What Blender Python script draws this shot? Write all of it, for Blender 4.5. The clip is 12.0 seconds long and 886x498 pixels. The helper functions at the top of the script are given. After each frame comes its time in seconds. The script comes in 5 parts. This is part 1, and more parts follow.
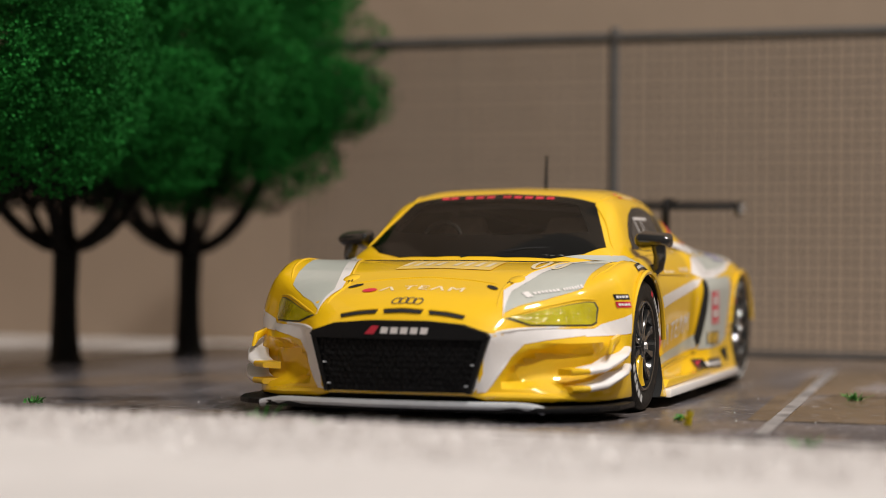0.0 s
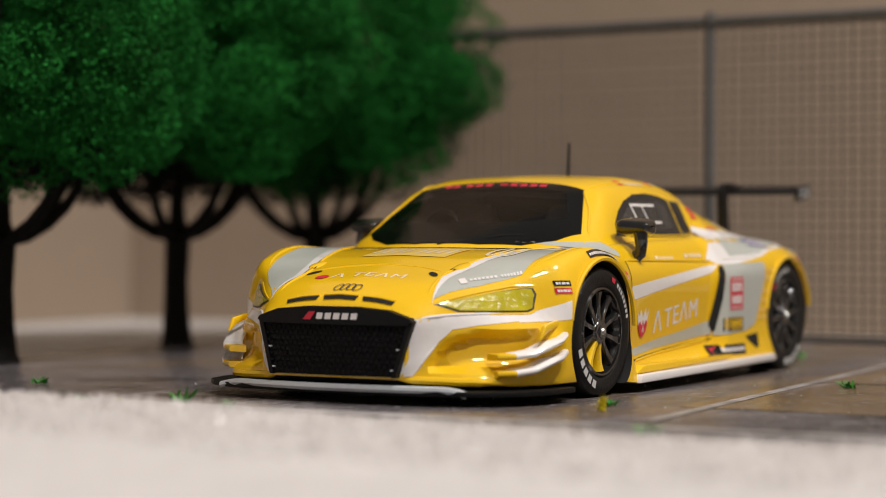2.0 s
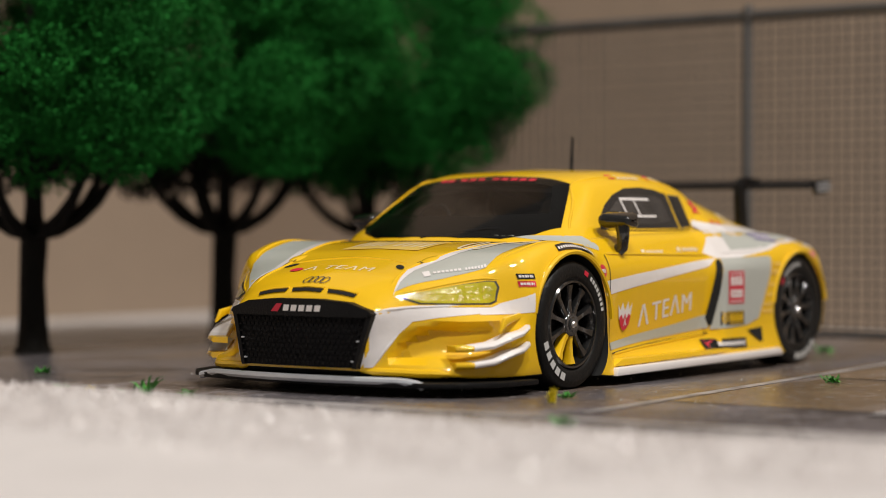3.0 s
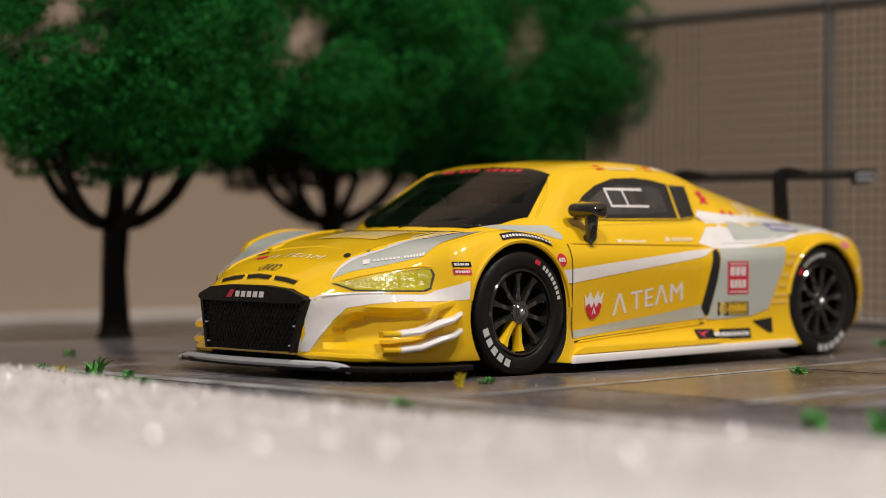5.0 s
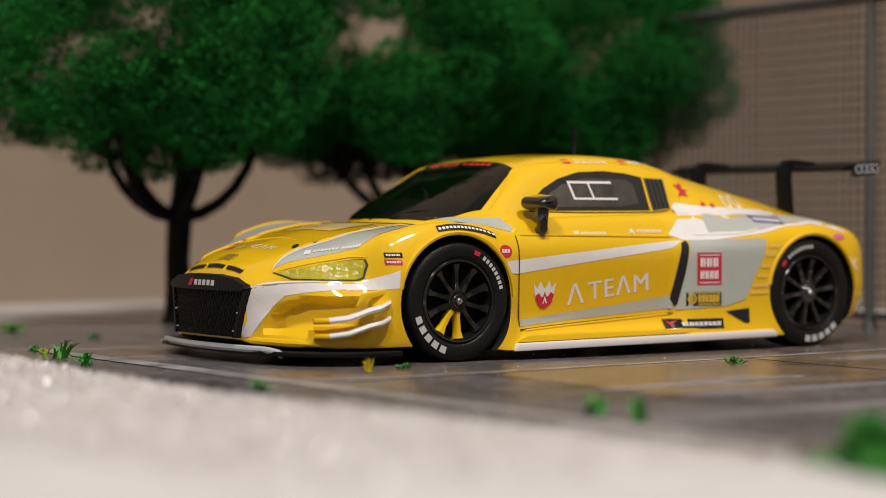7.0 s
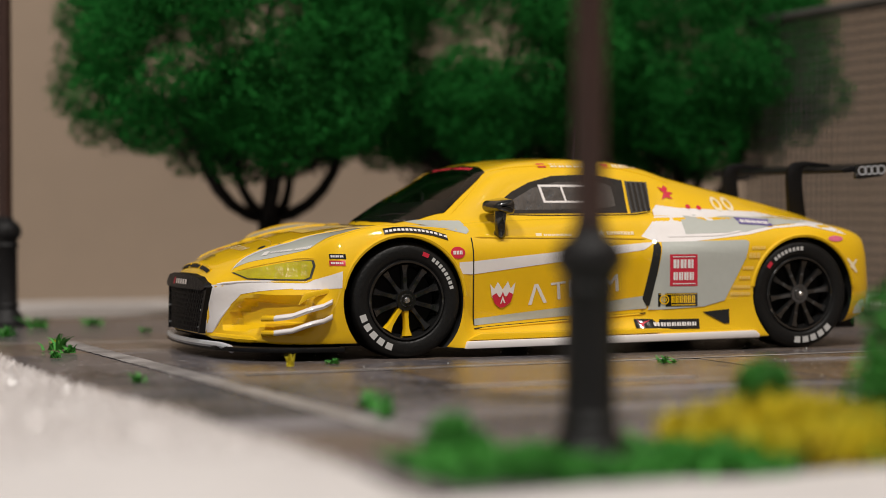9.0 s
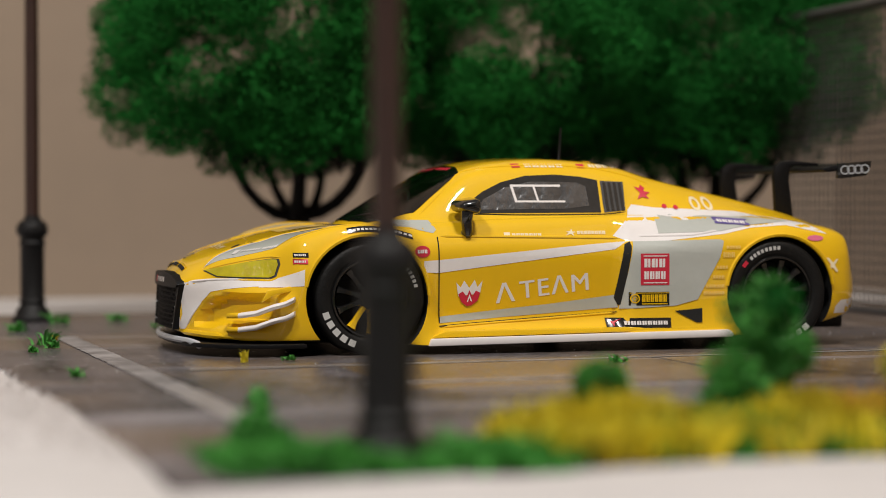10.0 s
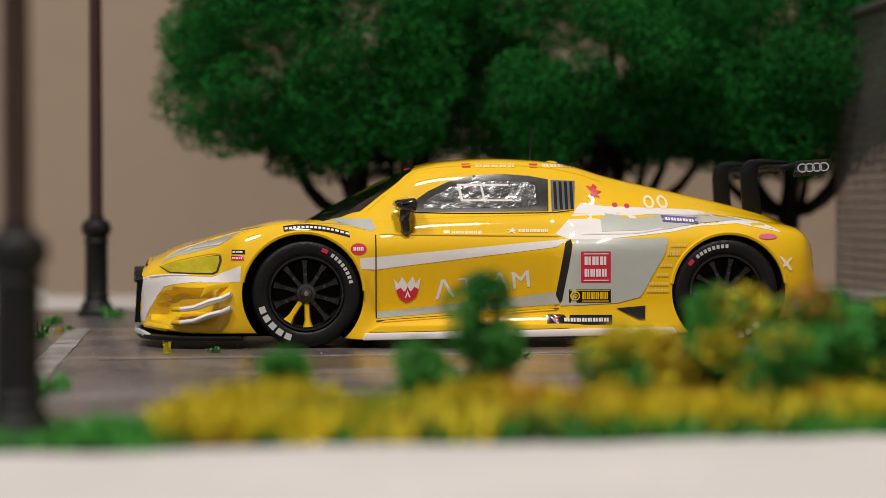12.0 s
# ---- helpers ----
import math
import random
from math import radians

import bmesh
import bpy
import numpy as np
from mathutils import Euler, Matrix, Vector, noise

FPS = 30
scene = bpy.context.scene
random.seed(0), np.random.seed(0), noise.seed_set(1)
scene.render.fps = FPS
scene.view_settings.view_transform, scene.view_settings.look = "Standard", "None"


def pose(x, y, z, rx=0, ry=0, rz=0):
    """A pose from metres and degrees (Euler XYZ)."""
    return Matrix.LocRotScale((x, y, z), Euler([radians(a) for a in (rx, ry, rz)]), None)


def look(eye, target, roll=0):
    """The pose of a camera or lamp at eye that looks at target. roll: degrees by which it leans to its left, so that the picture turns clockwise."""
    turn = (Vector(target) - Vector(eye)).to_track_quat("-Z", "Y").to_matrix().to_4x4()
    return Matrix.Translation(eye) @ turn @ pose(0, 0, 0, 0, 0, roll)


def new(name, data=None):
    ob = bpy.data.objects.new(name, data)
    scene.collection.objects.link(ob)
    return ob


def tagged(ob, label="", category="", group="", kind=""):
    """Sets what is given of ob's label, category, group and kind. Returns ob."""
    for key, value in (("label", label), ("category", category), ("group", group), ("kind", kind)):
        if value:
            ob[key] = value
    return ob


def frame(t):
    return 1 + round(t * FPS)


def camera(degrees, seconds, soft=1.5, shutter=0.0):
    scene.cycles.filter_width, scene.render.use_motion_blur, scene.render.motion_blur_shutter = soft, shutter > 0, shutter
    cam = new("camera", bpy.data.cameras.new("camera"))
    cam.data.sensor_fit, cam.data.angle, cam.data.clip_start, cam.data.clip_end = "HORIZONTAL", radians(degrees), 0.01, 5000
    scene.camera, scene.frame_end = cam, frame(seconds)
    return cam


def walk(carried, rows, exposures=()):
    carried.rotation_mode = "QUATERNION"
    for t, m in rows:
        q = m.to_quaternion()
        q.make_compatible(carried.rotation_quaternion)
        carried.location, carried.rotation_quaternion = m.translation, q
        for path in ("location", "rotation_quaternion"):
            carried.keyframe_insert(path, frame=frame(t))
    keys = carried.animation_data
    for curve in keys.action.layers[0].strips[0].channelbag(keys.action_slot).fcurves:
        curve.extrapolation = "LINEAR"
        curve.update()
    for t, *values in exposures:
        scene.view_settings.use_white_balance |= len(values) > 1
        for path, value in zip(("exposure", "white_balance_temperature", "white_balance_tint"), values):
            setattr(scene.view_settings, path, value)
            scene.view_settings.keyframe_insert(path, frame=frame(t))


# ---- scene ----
cam = camera(24.0, 12.0, soft=0.5)
# Lengths are full-size metres of a 1:64 model; MODEL brings them to the true size of the table-top scene.
MODEL = 1 / 64
PATH = [
    (0, (-12.218, -3.53, 0.835), (-10.323, -2.89, 0.839), 0.4),
    (0.5, (-12.057, -4.208, 0.84), (-10.203, -3.456, 0.841), 0.3),
    (1, (-11.902, -4.776, 0.856), (-10.086, -3.936, 0.851), 0.1),
    (1.5, (-11.707, -5.293, 0.859), (-9.931, -4.374, 0.851), 0.1),
    (2, (-11.437, -5.894, 0.864), (-9.71, -4.886, 0.851), 0.1),
    (2.5, (-11.193, -6.425, 0.849), (-9.513, -5.34, 0.835), 0.1),
    (3, (-10.903, -6.989, 0.852), (-9.279, -5.823, 0.835), 0.1),
    (5, (-9.471, -9.085, 0.811), (-8.108, -7.621, 0.791), 0.1),
    (5.5, (-9.062, -9.599, 0.826), (-7.773, -8.07, 0.803), 0.2),
    (6, (-8.697, -10.065, 0.834), (-7.476, -8.481, 0.805), 0.2),
    (6.5, (-8.344, -10.459, 0.836), (-7.183, -8.831, 0.802), 0.1),
    (7, (-7.978, -10.916, 0.839), (-6.88, -9.244, 0.807), 0.1),
    (9, (-5.702, -12.72, 0.896), (-4.974, -10.857, 0.858), 0.0),
    (9.5, (-5.038, -13.037, 0.935), (-4.403, -11.141, 0.89), 0.0),
    (10, (-4.448, -13.372, 0.92), (-3.896, -11.451, 0.878), -0.0),
    (10.5, (-3.705, -13.668, 0.937), (-3.258, -11.719, 0.893), -0.1),
    (11, (-2.951, -13.945, 0.931), (-2.604, -11.976, 0.888), -0.1),
    (11.5, (-2.234, -14.188, 0.852), (-1.985, -12.203, 0.82), -0.2),
    (12, (-1.628, -14.3, 0.892), (-1.456, -12.308, 0.853), -0.1),
]
walk(cam, [(t, look(Vector(eye) * MODEL, Vector(target) * MODEL, roll)) for t, eye, target, roll in PATH], [(0.0, -0.29), (2.5, -0.36), (6.0, -0.46), (9.0, -0.52), (12.0, -0.54)])
cam.data.dof.use_dof = True
cam.data.dof.aperture_fstop = 28

# ---- light ----
world = bpy.data.worlds.new("room")
scene.world = world
world.use_nodes = True
world.node_tree.nodes["Background"].inputs[0].default_value = (1.0, 0.92, 0.85, 1)
world.node_tree.nodes["Background"].inputs[1].default_value = 0.22


def ceiling_lamp(name, place, target, size, watts, colour):
    data = bpy.data.lights.new(name, "AREA")
    data.shape, data.size, data.size_y = "RECTANGLE", size[0] * MODEL, size[1] * MODEL
    data.energy, data.color = watts * MODEL * MODEL, colour
    ob = new(name, data)
    ob.matrix_world = look(Vector(place) * MODEL, Vector(target) * MODEL)
    return ob


ceiling_lamp("ceiling_lamp", (0.5, -13.0, 25.0), (0, 0, 0), (4.0, 0.8), 6800, (1.0, 0.95, 0.89))
ceiling_lamp("ceiling_lamp", (-15.0, -13.0, 26.0), (0, 0, 0), (4.0, 1.2), 5700, (1.0, 0.95, 0.89))


# ---- materials ----
def material(name, colour, rough=0.5, metal=0.0, vary=0.12, grain=30.0, blotch=2.5, bump=0.0, coat=0.0, second=None, island=0.0, sheen=0.0, specular=0.5):
    """A procedural surface: fine grain and broad blotches in colour and roughness, and a relief, sizes in model metres."""
    m = bpy.data.materials.new(name)
    m.use_nodes = True
    nodes, links = m.node_tree.nodes, m.node_tree.links
    b = nodes["Principled BSDF"]
    place = nodes.new("ShaderNodeTexCoord")
    size = nodes.new("ShaderNodeMapping")
    size.inputs["Scale"].default_value = (1 / MODEL,) * 3
    links.new(place.outputs["Object"], size.inputs["Vector"])

    def cloud(scale, detail):
        n = nodes.new("ShaderNodeTexNoise")
        n.inputs["Scale"].default_value, n.inputs["Detail"].default_value = scale, detail
        links.new(size.outputs["Vector"], n.inputs["Vector"])
        return n

    fine, broad = cloud(grain, 4), cloud(blotch, 3)
    mix = nodes.new("ShaderNodeMix")
    mix.data_type = "RGBA"
    dark = tuple(c * (1 - vary) for c in colour)
    light = second or tuple(min(1, c * (1 + vary)) for c in colour)
    mix.inputs["A"].default_value, mix.inputs["B"].default_value = (*dark, 1), (*light, 1)
    both = nodes.new("ShaderNodeMath")
    both.operation = "MULTIPLY_ADD"
    links.new(fine.outputs["Fac"], both.inputs[0])
    both.inputs[1].default_value = 0.9
    shift = nodes.new("ShaderNodeMath")
    shift.operation = "MULTIPLY_ADD"
    links.new(broad.outputs["Fac"], shift.inputs[0])
    shift.inputs[1].default_value, shift.inputs[2].default_value = 1.3, -0.6
    links.new(shift.outputs[0], both.inputs[2])
    last = both.outputs[0]
    if island:
        geo = nodes.new("ShaderNodeNewGeometry")
        each = nodes.new("ShaderNodeMath")
        each.operation = "MULTIPLY_ADD"
        links.new(geo.outputs["Random Per Island"], each.inputs[0])
        each.inputs[1].default_value = island
        links.new(last, each.inputs[2])
        last = each.outputs[0]
    links.new(last, mix.inputs["Factor"])
    links.new(mix.outputs["Result"], b.inputs["Base Color"])
    r = nodes.new("ShaderNodeMath")
    r.operation = "MULTIPLY_ADD"
    links.new(fine.outputs["Fac"], r.inputs[0])
    r.inputs[1].default_value, r.inputs[2].default_value = 0.25 * rough, 0.875 * rough
    links.new(r.outputs[0], b.inputs["Roughness"])
    b.inputs["Metallic"].default_value = metal
    b.inputs["Specular IOR Level"].default_value = specular
    b.inputs["Coat Weight"].default_value = coat
    b.inputs["Coat Roughness"].default_value = 0.035
    if sheen:
        b.inputs["Sheen Weight"].default_value = sheen
    if bump:
        relief = nodes.new("ShaderNodeBump")
        relief.inputs["Strength"].default_value = 1.0
        relief.inputs["Distance"].default_value = bump * MODEL
        links.new(fine.outputs["Fac"], relief.inputs["Height"])
        links.new(relief.outputs["Normal"], b.inputs["Normal"])
    return m


YELLOW = material("yellow_enamel", (0.86, 0.52, 0.004), 0.55, vary=0.03, grain=22, bump=0.0011, coat=1.0, specular=0.2)
WHITE = material("white_enamel", (0.84, 0.80, 0.79), 0.5, vary=0.03, grain=22, bump=0.0011, coat=0.9, specular=0.2)
GREY = material("pale_grey_print", (0.47, 0.49, 0.455), 0.45, vary=0.05, grain=22, bump=0.0011, coat=0.6)
PALE = material("pale_print", (0.93, 0.80, 0.55), 0.35, vary=0.05, coat=0.5)
RED = material("red_print", (0.62, 0.02, 0.05), 0.45, coat=0.1)
BLUE = material("violet_print", (0.13, 0.10, 0.32), 0.35, coat=0.4)
BLACK = material("black_plastic", (0.006, 0.006, 0.007), 0.42, vary=0.3, grain=90, bump=0.004, specular=0.2)
MATT = material("black_recess", (0.004, 0.004, 0.004), 0.8, vary=0.3, grain=50)
MESH = material("black_grille_mesh", (0.004, 0.004, 0.005), 0.6, vary=0.4, grain=38, bump=0.02, specular=0.2)
RUBBER = material("black_rubber", (0.009, 0.009, 0.009), 0.45, vary=0.3, grain=60, bump=0.003, specular=0.25)
GLOSS = material("gloss_black", (0.010, 0.010, 0.010), 0.14, vary=0.2, coat=0.8)
GLASS = material("tinted_pane", (0.030, 0.028, 0.027), 0.20, vary=0.3, blotch=1.2, specular=0.3)
FOIL = material("wrinkled_clear_pane", (0.16, 0.16, 0.165), 0.2, metal=0.8, vary=0.4, grain=11, bump=0.010)
LENS = material("yellow_lens", (0.72, 0.58, 0.003), 0.08, vary=0.2, second=(0.90, 0.76, 0.01), grain=22, blotch=8, bump=0.004, coat=1.0)
LENS.node_tree.nodes["Principled BSDF"].inputs["Alpha"].default_value = 0.66
SILVER = material("silver_paint", (0.62, 0.65, 0.70), 0.35, metal=0.3, vary=0.1, bump=0.003)
PALEGREY = material("pale_tyre_print", (0.58, 0.58, 0.57), 0.5, vary=0.1)
CHROME = material("lamp_chrome", (0.62, 0.62, 0.60), 0.22, metal=1.0, vary=0.35, grain=26, bump=0.014)
STEEL = material("bright_steel", (0.62, 0.62, 0.62), 0.25, metal=1.0, grain=40, bump=0.004)
SMOKE = material("dark_grey_print", (0.05, 0.05, 0.05), 0.4, coat=0.3)
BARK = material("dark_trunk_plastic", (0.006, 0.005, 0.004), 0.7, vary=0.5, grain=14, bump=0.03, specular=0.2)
LEAF = material("green_flock", (0.003, 0.036, 0.006), 0.9, vary=0.8, second=(0.017, 0.17, 0.026), grain=7, blotch=1.3, island=0.45, specular=0.12)
IRON = material("dark_iron_paint", (0.009, 0.0085, 0.009), 0.5, vary=0.3, grain=40, bump=0.006, specular=0.25)
POLE = material("brown_pole_paint", (0.034, 0.015, 0.011), 0.4, vary=0.3, grain=20, bump=0.004)
WIRE = material("grey_fence_wire", (0.085, 0.08, 0.078), 0.5, metal=0.2, vary=0.3)
WALLPAINT = material("beige_wall_paint", (0.32, 0.245, 0.183), 0.85, vary=0.06, grain=3, blotch=0.25, bump=0.01)
FLEECE = material("white_fleece", (0.63, 0.60, 0.595), 0.95, vary=0.10, grain=14, blotch=1.1, bump=0.02, sheen=0.3)
FIBRE = material("glossy_fleece_fibre", (0.70, 0.66, 0.65), 0.22, vary=0.1, grain=9, specular=0.8)
SOFT = material("soft_yellow_print", (0.90, 0.62, 0.14), 0.4, vary=0.05, coat=0.5)
LINE = material("worn_white_line", (0.13, 0.12, 0.125), 0.4, vary=0.5, second=(0.48, 0.455, 0.46), grain=11, blotch=4)
GRASS = material("green_turf_fibre", (0.012, 0.14, 0.015), 0.7, vary=0.6, second=(0.065, 0.34, 0.04), grain=12, island=0.5)
STRAW = material("yellow_turf_fibre", (0.40, 0.31, 0.008), 0.7, vary=0.5, second=(0.82, 0.68, 0.02), grain=8, island=0.5)
OCHRE = material("orange_turf_fibre", (0.34, 0.15, 0.012), 0.7, vary=0.5, second=(0.62, 0.32, 0.03), grain=8, island=0.5)


def tinted_glass():
    """A smoked clear pane: what lies behind shows darkened, with a plain gloss over it."""
    m = bpy.data.materials.new("smoked_windscreen")
    m.use_nodes = True
    nodes, links = m.node_tree.nodes, m.node_tree.links
    nodes.remove(nodes["Principled BSDF"])
    clear, shine, edge, mix = (nodes.new("ShaderNode" + k) for k in ("BsdfTransparent", "BsdfGlossy", "Fresnel", "MixShader"))
    clear.inputs["Color"].default_value = (0.84, 0.82, 0.79, 1)
    shine.inputs["Roughness"].default_value = 0.04
    edge.inputs["IOR"].default_value = 1.45
    links.new(edge.outputs[0], mix.inputs[0])
    links.new(clear.outputs[0], mix.inputs[1])
    links.new(shine.outputs[0], mix.inputs[2])
    links.new(mix.outputs[0], nodes["Material Output"].inputs["Surface"])
    return m


SCREEN = tinted_glass()
TRIM = material("dark_grey_cabin", (0.10, 0.088, 0.080), 0.6, vary=0.3, grain=20)
CAGE = material("grey_cage_paint", (0.34, 0.32, 0.31), 0.45, vary=0.15, grain=30)
SEAT = material("beige_seat", (0.62, 0.54, 0.46), 0.7, vary=0.25, grain=18, bump=0.004)


def card_print(name, dark_print, light_print, tan_most):
    """Printed paving: grey-violet asphalt with worn pale streaks and broad tan slabs, under a thin gloss."""
    m = material(name, dark_print, 0.26, vary=0.4, second=light_print, grain=20, blotch=1.4, bump=0.006)
    nodes, links = m.node_tree.nodes, m.node_tree.links
    b = nodes["Principled BSDF"]
    first = b.inputs["Base Color"].links[0].from_socket
    size = next(n for n in nodes if n.bl_idname == "ShaderNodeMapping")

    def layer(below, colour, scale, lo, hi, stretch, most):
        turn = nodes.new("ShaderNodeMapping")
        turn.inputs["Scale"].default_value = stretch
        links.new(size.outputs["Vector"], turn.inputs["Vector"])
        n = nodes.new("ShaderNodeTexNoise")
        n.inputs["Scale"].default_value, n.inputs["Detail"].default_value = scale, 5
        links.new(turn.outputs["Vector"], n.inputs["Vector"])
        ramp = nodes.new("ShaderNodeMapRange")
        for k, v in (("From Min", lo), ("From Max", hi), ("To Min", 0.0), ("To Max", most)):
            ramp.inputs[k].default_value = v
        links.new(n.outputs["Fac"], ramp.inputs["Value"])
        mix = nodes.new("ShaderNodeMix")
        mix.data_type = "RGBA"
        links.new(ramp.outputs["Result"], mix.inputs["Factor"])
        links.new(below, mix.inputs["A"])
        mix.inputs["B"].default_value = (*colour, 1)
        return mix.outputs["Result"]

    tan = layer(first, (0.20, 0.135, 0.08), 0.5, 0.49, 0.56, (0.6, 1.3, 1), tan_most)
    worn = layer(tan, (0.30, 0.28, 0.30), 0.9, 0.55, 0.68, (0.45, 2.2, 1), 0.8)
    dark = layer(worn, (0.020, 0.018, 0.020), 1.1, 0.56, 0.66, (1.3, 0.8, 1), 0.8)
    pale = layer(dark, (0.30, 0.28, 0.29), 13.0, 0.58, 0.68, (1, 1, 1), 0.6)
    links.new(pale, b.inputs["Base Color"])
    return m


ASPHALT = card_print("printed_asphalt_card", (0.046, 0.042, 0.047), (0.17, 0.155, 0.168), 0.45)
TAN = card_print("printed_tan_slab", (0.135, 0.090, 0.052), (0.24, 0.170, 0.105), 0.5)


# ---- mesh helpers ----
def thing(name, place, label, category, group="", turn=0.0):
    ob = new(name)
    ob.empty_display_size = 0.01
    ob.matrix_world = Matrix.Translation(Vector(place) * MODEL) @ pose(0, 0, 0, 0, 0, turn)
    return tagged(ob, label, category, group)


def part(name, bm, mat, parent=None, label="", place=None, turn=0.0, smooth=40, kind="", close=False):
    """Links a bmesh as one mesh object, brought to the true size, under a thing or a part."""
    mats = mat if isinstance(mat, (list, tuple)) else [mat]
    if isinstance(bm, bpy.types.Mesh):
        me = bm
    else:
        me = bpy.data.meshes.new(name)
        if close:
            bmesh.ops.recalc_face_normals(bm, faces=bm.faces)
        bm.to_mesh(me)
        bm.free()
        me.transform(Matrix.Scale(MODEL, 4))
        for m in mats:
            me.materials.append(m)
        if smooth:
            me.shade_smooth()
            me.set_sharp_from_angle(angle=radians(smooth))
    ob = new(name, me)
    if parent:
        ob.parent = parent
    if place is not None or turn:
        ob.matrix_basis = Matrix.Translation(Vector(place or (0, 0, 0)) * MODEL) @ pose(0, 0, 0, 0, 0, turn)
    return tagged(ob, label, kind=kind)


def raw(name, verts, faces):
    """A bmesh from many loose vertices and faces, made at once."""
    me = bpy.data.meshes.new(name)
    me.from_pydata(verts, [], faces)
    bm = bmesh.new()
    bm.from_mesh(me)
    bpy.data.meshes.remove(me)
    return bm


def box(x0, x1, y0, y1, z0, z1, bevel=0.0, seg=2):
    bm = bmesh.new()
    bmesh.ops.create_cube(bm, size=1, matrix=Matrix.LocRotScale(((x0 + x1) / 2, (y0 + y1) / 2, (z0 + z1) / 2), None, (x1 - x0, y1 - y0, z1 - z0)))
    if bevel:
        bmesh.ops.bevel(bm, geom=bm.edges[:], offset=bevel, segments=seg, affect="EDGES", profile=0.5)
    return bm


def tube(points, radii, sides=10):
    """A tapered tube along points, closed at both ends."""
    pts = [Vector(p) for p in points]
    verts, faces = [], []
    for i, p in enumerate(pts):
        d = (pts[min(i + 1, len(pts) - 1)] - pts[max(i - 1, 0)]).normalized()
        a = d.orthogonal().normalized() if i == 0 else (a - d * a.dot(d)).normalized()
        b = d.cross(a)
        for k in range(sides):
            w = 2 * math.pi * k / sides
            verts.append(p + (a * math.cos(w) + b * math.sin(w)) * radii[i])
    for i in range(len(pts) - 1):
        for k in range(sides):
            n = (k + 1) % sides
            faces.append((i * sides + k, i * sides + n, (i + 1) * sides + n, (i + 1) * sides + k))
    faces += [tuple(range(sides))[::-1], tuple(range((len(pts) - 1) * sides, len(pts) * sides))]
    return raw("tube", verts, faces)


def lathe(profile, axis="z", steps=48, closed=False):
    """Turns (radius, height) points round an axis."""
    verts, faces = [], []
    n = len(profile)
    for k in range(steps):
        w = 2 * math.pi * k / steps
        for r, h in profile:
            u, v = r * math.cos(w), r * math.sin(w)
            verts.append((u, v, h) if axis == "z" else (u, h, v))
    rows = n if closed else n - 1
    for k in range(steps):
        for i in range(rows):
            j, q = (i + 1) % n, (k + 1) % steps
            faces.append((k * n + i, q * n + i, q * n + j, k * n + j))
    bm = raw("lathe", verts, faces)
    bmesh.ops.remove_doubles(bm, verts=bm.verts, dist=1e-5)
    bmesh.ops.recalc_face_normals(bm, faces=bm.faces)
    return bm


def prism(outline, thick, lift=lambda u, v: (u, v, 0.0), push=Vector((0, 0, 1)), bevel=0.0):
    """A plate from a 2D outline, laid out by lift and given thickness along push."""
    bm = bmesh.new()
    f = bm.faces.new([bm.verts.new(lift(u, v)) for u, v in outline])
    made = bmesh.ops.extrude_face_region(bm, geom=[f])
    bmesh.ops.translate(bm, verts=[g for g in made["geom"] if isinstance(g, bmesh.types.BMVert)], vec=push * thick)
    bmesh.ops.recalc_face_normals(bm, faces=bm.faces)
    if bevel:
        bmesh.ops.bevel(bm, geom=bm.edges[:], offset=bevel, segments=2, affect="EDGES", profile=0.5)
    return bm


def blend(xs, ys, at):
    """Smooth values between stations, with no overshoot."""
    xs, ys, at = np.asarray(xs, float), np.asarray(ys, float), np.asarray(at, float)
    h, d = np.diff(xs), np.diff(ys) / np.diff(xs)
    m = np.zeros(len(xs))
    m[0], m[-1] = d[0], d[-1]
    for i in range(1, len(xs) - 1):
        if d[i - 1] * d[i] > 0:
            a, b = 2 * h[i] + h[i - 1], h[i] + 2 * h[i - 1]
            m[i] = (a + b) / (a / d[i - 1] + b / d[i])
    i = np.clip(np.searchsorted(xs, at) - 1, 0, len(h) - 1)
    t = (at - xs[i]) / h[i]
    return (2 * t**3 - 3 * t**2 + 1) * ys[i] + (t**3 - 2 * t**2 + t) * h[i] * m[i] + (3 * t**2 - 2 * t**3) * ys[i + 1] + (t**3 - t**2) * h[i] * m[i + 1]


def loft(stations, step=0.035, cuts=6):
    """A closed shell from half sections (y out, z up), bottom centre to top centre, mirrored about y = 0."""
    xs = [s[0] for s in stations]
    data = np.array([s[1] for s in stations])
    at = np.unique(np.r_[np.arange(xs[0], xs[-1], step), xs[-1]])
    ring = np.stack([np.stack([blend(xs, data[:, k, c], at) for c in (0, 1)], -1) for k in range(data.shape[1])], 1)
    fine = np.linspace(0, ring.shape[1] - 1, (ring.shape[1] - 1) * cuts + 1)
    verts, faces = [], []
    for x, half in zip(at, ring):
        n = np.arange(len(half))
        ys, zs = blend(n, half[:, 0], fine), blend(n, half[:, 1], fine)
        ys[0] = ys[-1] = 0
        left = [(x, -y, z) for y, z in zip(ys, zs)]
        verts += left + [(x, y, z) for y, z in zip(ys[-2:0:-1], zs[-2:0:-1])]
    n = len(verts) // len(at)
    for i in range(len(at) - 1):
        for k in range(n):
            q = (k + 1) % n
            faces.append((i * n + k, i * n + q, (i + 1) * n + q, (i + 1) * n + k))
    faces += [tuple(range(n))[::-1], tuple(range((len(at) - 1) * n, len(at) * n))]
    bm = raw("loft", verts, faces)
    bmesh.ops.recalc_face_normals(bm, faces=bm.faces)
    return bm


